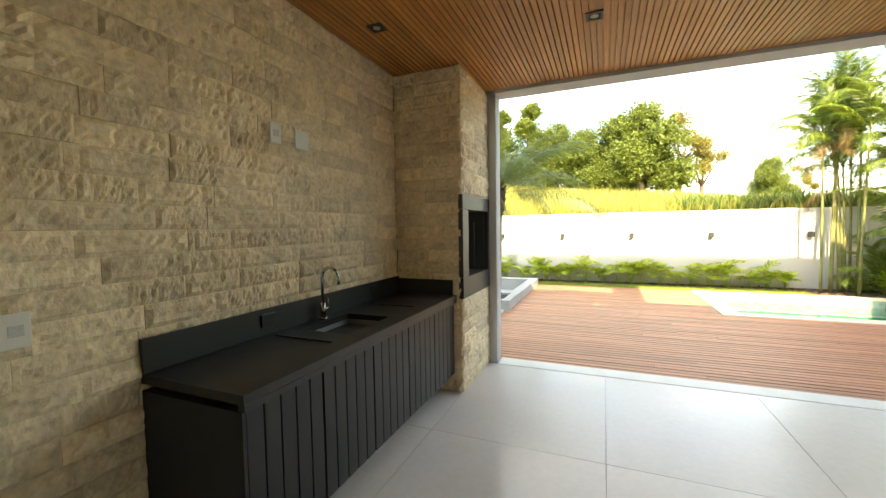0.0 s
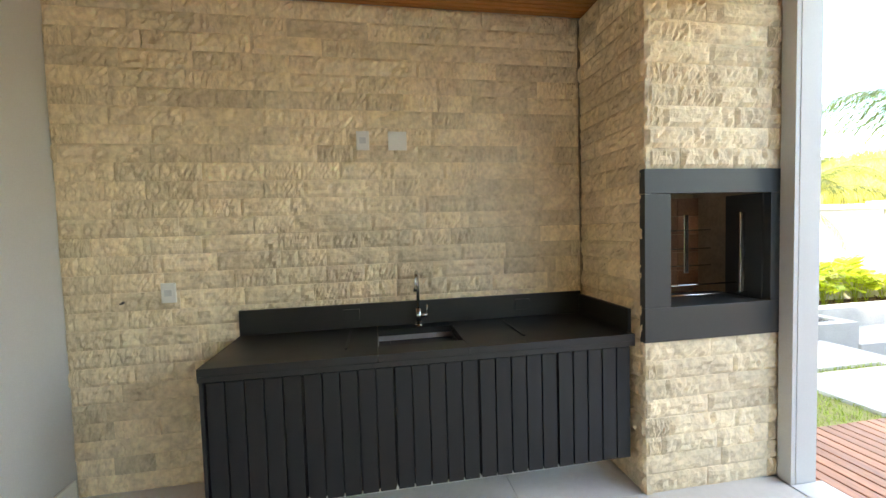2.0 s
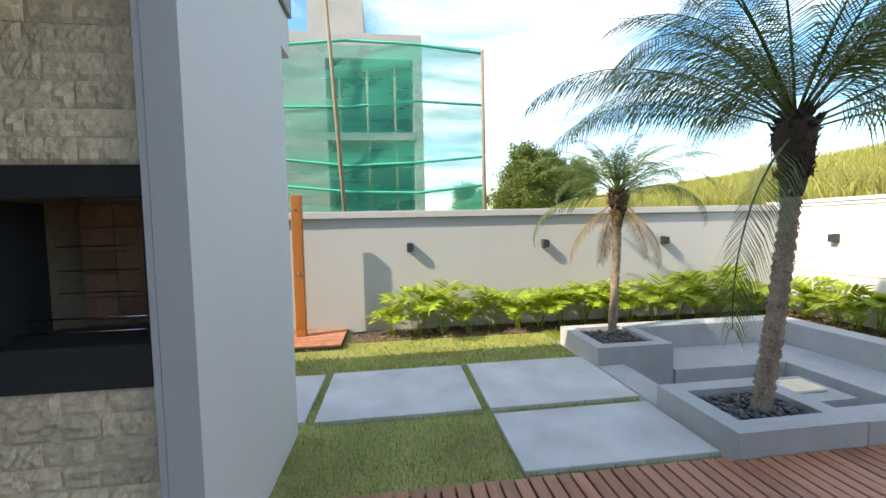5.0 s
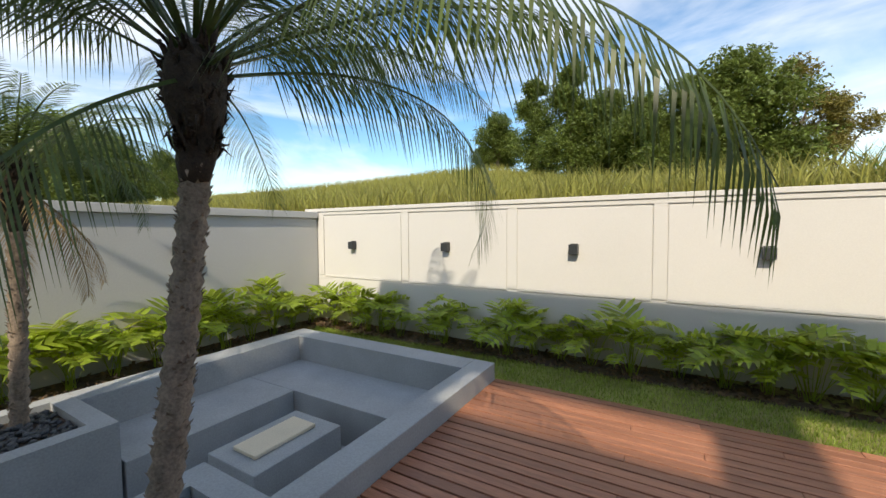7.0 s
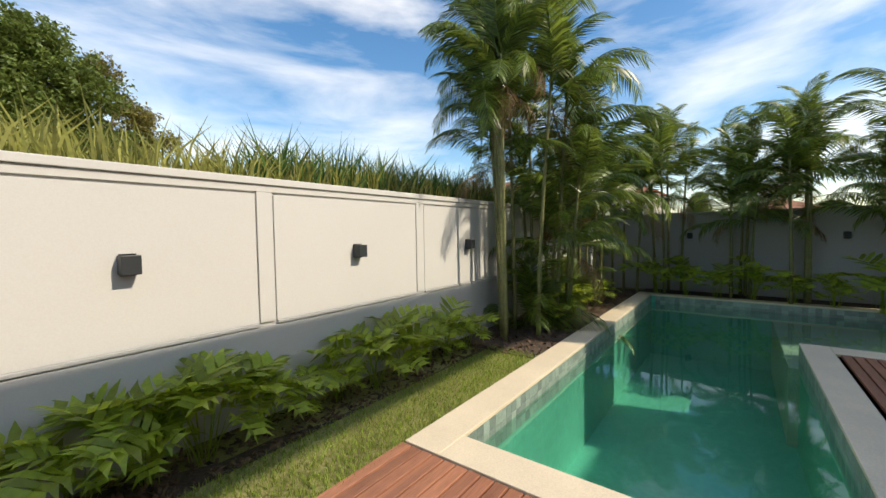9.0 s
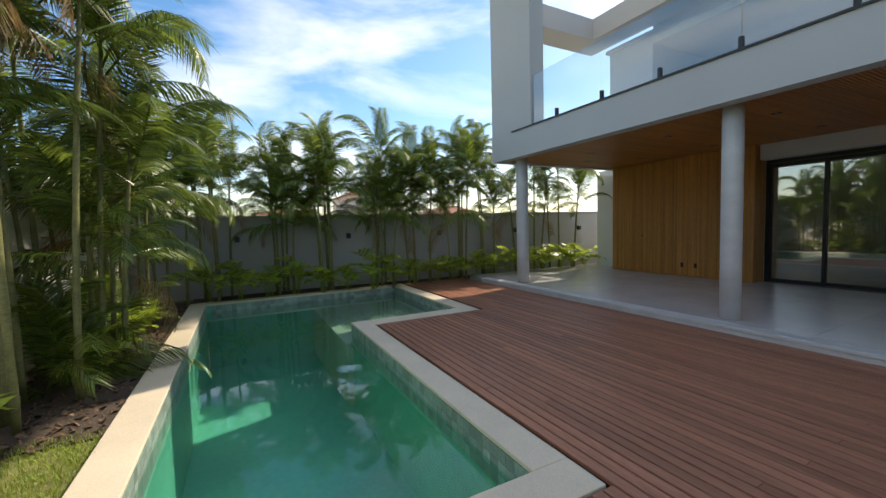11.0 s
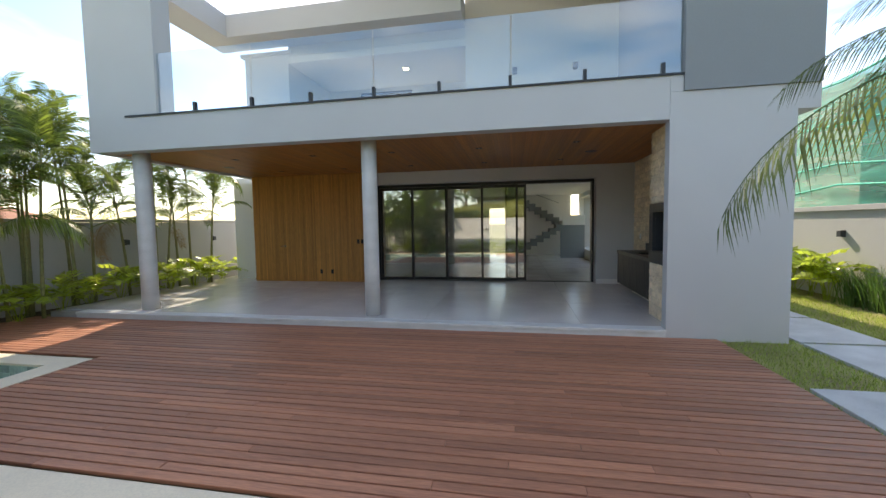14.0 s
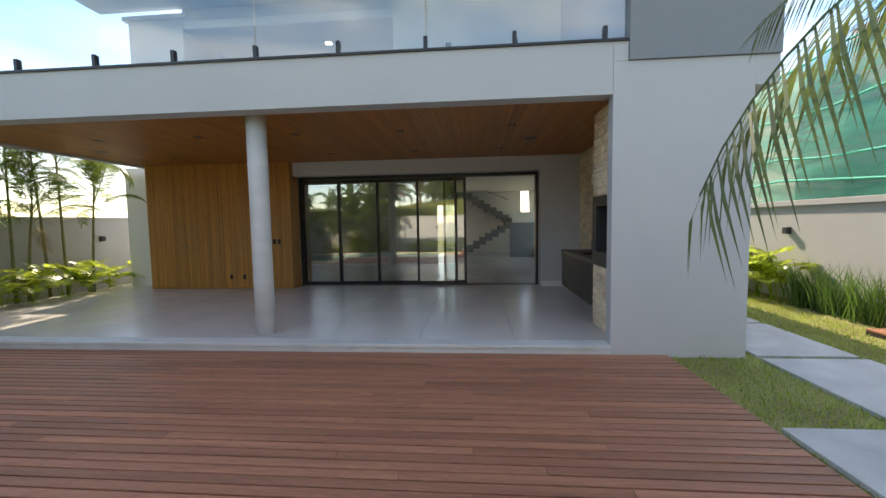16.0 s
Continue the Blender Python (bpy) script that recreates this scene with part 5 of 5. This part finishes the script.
for i in range(9):
    a = rnd.uniform(0.3, 2.4)
    broad_tree(38 + rnd.uniform(0, 25), 14 - 5 * i, 0.8, i * 40, T1, LOB1, "distant dark green tree beyond the palms")

# far houses to the east
for i, (x, y, w_, d_, h_) in enumerate(((40, 16, 7, 6, 3.2), (44, 4, 9, 6, 3.4), (46, -6, 8, 6, 6.0), (42, -16, 8, 7, 3.4), (36, 26, 7, 6, 3.2))):
    hs = thing("distant_house", x, y, land(x, y) - 0.3, "distant pale house with a terracotta roof", "house", "houses beyond the palms")
    part("wall", blocks((0, w_, 0, d_, 0, h_)), M_CREAM, hs)
    bm = bmesh.new()
    a = [bm.verts.new(c) for c in ((-0.4, -0.4, h_), (w_ + 0.4, -0.4, h_), (w_ + 0.4, d_ + 0.4, h_), (-0.4, d_ + 0.4, h_), (w_ * 0.3, d_ / 2, h_ + 1.4), (w_ * 0.7, d_ / 2, h_ + 1.4))]
    for f in ((0, 1, 5, 4), (1, 2, 5), (2, 3, 4, 5), (3, 0, 4), (3, 2, 1, 0)):
        bm.faces.new([a[k] for k in f])
    part("roof", bm, M_ROOF, hs)
    for k in range(3):
        part("window", blocks((-0.03, 0.0, 0.8 + k * d_ / 3.4, 1.8 + k * d_ / 3.4, 1.0, 2.2)), M_DARK, hs)

# ---- floor tiles of the veranda ----
tile_cache = {}


def tile_mesh(w_, d_):
    key = (round(w_, 3), round(d_, 3))
    if key not in tile_cache:
        tile_cache[key] = as_mesh("tile", blocks((0, w_ - 0.004, 0, d_ - 0.004, -0.013, 0.0)), M_PORCELAIN)
    return tile_cache[key]


xe = [0.70, 1.98, 3.27, 4.56, 5.85, 7.14, 8.43, 9.72, 11.01, 12.3]
ye = [-9.2, -7.2, -5.2, -3.2, -1.2, 0.0, 1.85, 3.13, 4.76]
for j in range(len(ye) - 1):
    for i in range(-1, len(xe) - 1):
        x0 = xe[i] if i >= 0 else -0.02
        if x0 > 11.5 and ye[j] < 0.1:
            continue
        piece("tile", tile_mesh(xe[i + 1] - x0, ye[j + 1] - ye[j]), floor, pose(x0, ye[j], 0))

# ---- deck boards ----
# Near-black sheet whose colour gives the board gaps their shade.
deck = solid("deck_base", blocks((0.13, 4.02, 9.03, 11.95, DZ - 0.13, DZ - 0.04), (0.13, 8.61, 6.97, 9.03, DZ - 0.13, DZ - 0.04), (0.13, 12.6, 4.97, 6.96, DZ - 0.13, DZ - 0.04)), M_UNDER, "near-black sheet standing for the shade under the timber deck", "deck")
deck.name = "deck"
board_cache = {}


def board_mesh(n):
    if n not in board_cache:
        bm = bmesh.new()
        box(bm, 0, n - 0.003, 0, 0.0855, -0.03, 0.0)
        bmesh.ops.bevel(bm, geom=[e for e in bm.edges if all(v.co.z > -0.01 for v in e.verts)], offset=0.003, segments=1, affect="EDGES")
        board_cache[n] = as_mesh("board", bm, M_DECK)
    return board_cache[n]


rnd = random.Random(51)
y = 4.975
row = 0
while y < 11.93:
    right = 12.6 if y < 6.88 else (8.61 if y < 8.94 else 4.02)
    left = 0.13 if y < 8.15 or y > 12 else 0.175
    x = left
    first = (1.4, 2.4, 3.4, 1.9, 2.9)[row % 5]
    while x < right - 0.01:
        n = first if x == left else 3.5
        n = round(min(n, right - x), 2)
        if right - x - n < 0.5:
            n = round(right - x, 2)
        piece("board", board_mesh(n), deck, pose(x, y, DZ + rnd.uniform(-0.0015, 0.0015)))
        x += n
    y += 0.1005
    row += 1

# ---- split stone on wall and pier ----
def stone_meshes():
    out = []
    for v in range(10):
        nx, nz = 16, 5
        verts, faces = [], []
        for i in range(nx + 1):
            for j in range(nz + 1):
                u, w_ = i / nx, j / nz
                edge = min(u, 1 - u) * 14, min(w_, 1 - w_) * 4.5
                lift = min(1.0, edge[0]) * min(1.0, edge[1])
                p = Vector((u * 4.2 + v * 7.3, w_ * 1.1, v * 3.1))
                d = 0.003 + lift * (0.014 + 0.020 * noise.noise(p * 1.4) + 0.024 * noise.noise(p * 3.3))
                d = min(d, 0.021)
                verts.append((d, u + (0.006 * noise.noise(p * 5) if 0 < i < nx else 0), w_ + (0.03 * noise.noise(p * 4) if 0 < j < nz else 0)))
        for i in range(nx):
            for j in range(nz):
                k = i * (nz + 1) + j
                faces.append((k, k + nz + 1, k + nz + 2, k + 1))
        b0 = len(verts)
        verts += [(-0.035, 0, 0), (-0.035, 1, 0), (-0.035, 1, 1), (-0.035, 0, 1)]
        bottom, topr = [i * (nz + 1) for i in range(nx + 1)], [i * (nz + 1) + nz for i in range(nx + 1)]
        faces += [tuple([b0, b0 + 1] + bottom[::-1]), tuple([b0 + 3] + topr + [b0 + 2]), tuple([b0] + list(range(0, nz + 1)) + [b0 + 3]), tuple([b0 + 1] + [b0 + 2] + list(range(nx * (nz + 1) + nz, nx * (nz + 1) - 1, -1)))]
        out.append(raw_mesh("brick", verts, faces, M_STONE))
    return out


STONES = stone_meshes()
rnd = random.Random(61)


def lay(parent, base, length, z0, z1, rows, lo, hi, skip=None):
    """Courses of split stone over a face whose local y runs along it."""
    h = (z1 - z0) / rows
    for r in range(rows):
        s = -rnd.uniform(0, lo)
        while s < length - 0.002:
            n = rnd.uniform(lo, hi)
            a, b = max(0, s), min(length, s + n)
            if length - b < 0.06:
                b = length
            if b - a > 0.02:
                piece("brick", rnd.choice(STONES), parent, base @ pose(rnd.uniform(-0.004, 0.005), a, z0 + r * h) @ Matrix.Diagonal((1, b - a - 0.0015, h - 0.0015, 1)))
            s = b if b == length else s + n


lay(wall_stone, pose(0, 0.462, 0), 3.398, 0.0, CZ - 0.004, 27, 0.22, 0.52)
pb = Matrix.Translation(-pier.location)
lay(pier, pb @ pose(0.70, 3.872, 0), 0.925, 0.0, 0.912, 8, 0.25, 0.6)
lay(pier, pb @ pose(0.70, 3.872, 0), 0.925, 1.918, CZ - 0.004, 10, 0.25, 0.6)
lay(pier, pb @ pose(0.0, 3.882, 0, 0, 0, -90), 0.71, 0.0, CZ - 0.004, 27, 0.3, 0.6)

# ---- pool tiles along the waterline ----
pt = as_mesh("tile", blocks((0, 0.097, -0.010, 0, 0, 0.097)), M_TILE)
far_verts = bmesh.new()
made = 0
for y, ry, x0, x1 in ((PY1 + 0.010, 0, PX0, PX1), (PY0 - 0.010, 180, PX0, BX0)):
    n = int((x1 - x0) / 0.1)
    for r in range(3):
        for i in range(n):
            xx = x0 + 0.1 * i
            if made < 300 and r < 2 and (xx < 12 if ry == 0 else True):
                base = pose(xx, y, DZ - 0.131 - 0.1 * r) if ry == 0 else pose(xx + 0.097, y, DZ - 0.131 - 0.1 * r, 0, 0, 180)
                piece("tile", pt, pool, Matrix.Translation(-pool.location) @ base)
                made += 1
            else:
                yy = (y - 0.010, y) if ry == 0 else (y, y + 0.010)
                box(far_verts, xx - 8, xx + 0.097 - 8, yy[0] - 10, yy[1] - 10, -0.131 - 0.1 * r, -0.034 - 0.1 * r)
for x, y0, y1, sg in ((PX1 + 0.002, BY0, PY1, 1), (BX0 - 0.010, BY0, PY0, -1), (PX0 - 0.01, PY0, PY1, -1)):
    for r in range(3):
        for i in range(int((y1 - y0) / 0.1)):
            box(far_verts, x - 8, x + 0.009 - 8, y0 + 0.1 * i - 10, y0 + 0.1 * i + 0.097 - 10, -0.131 - 0.1 * r, -0.034 - 0.1 * r)
for r in range(3):
    for i in range(int((PX1 - BX0) / 0.1)):
        box(far_verts, BX0 + 0.1 * i - 8, BX0 + 0.1 * i + 0.097 - 8, BY0 - 0.011 - 10, BY0 - 0.002 - 10, -0.131 - 0.1 * r, -0.034 - 0.1 * r)
o = part("waterline_tiles", far_verts, M_TILE_FAR, pool, "rows of small green stone tiles")
o["kind"] = "stuff"
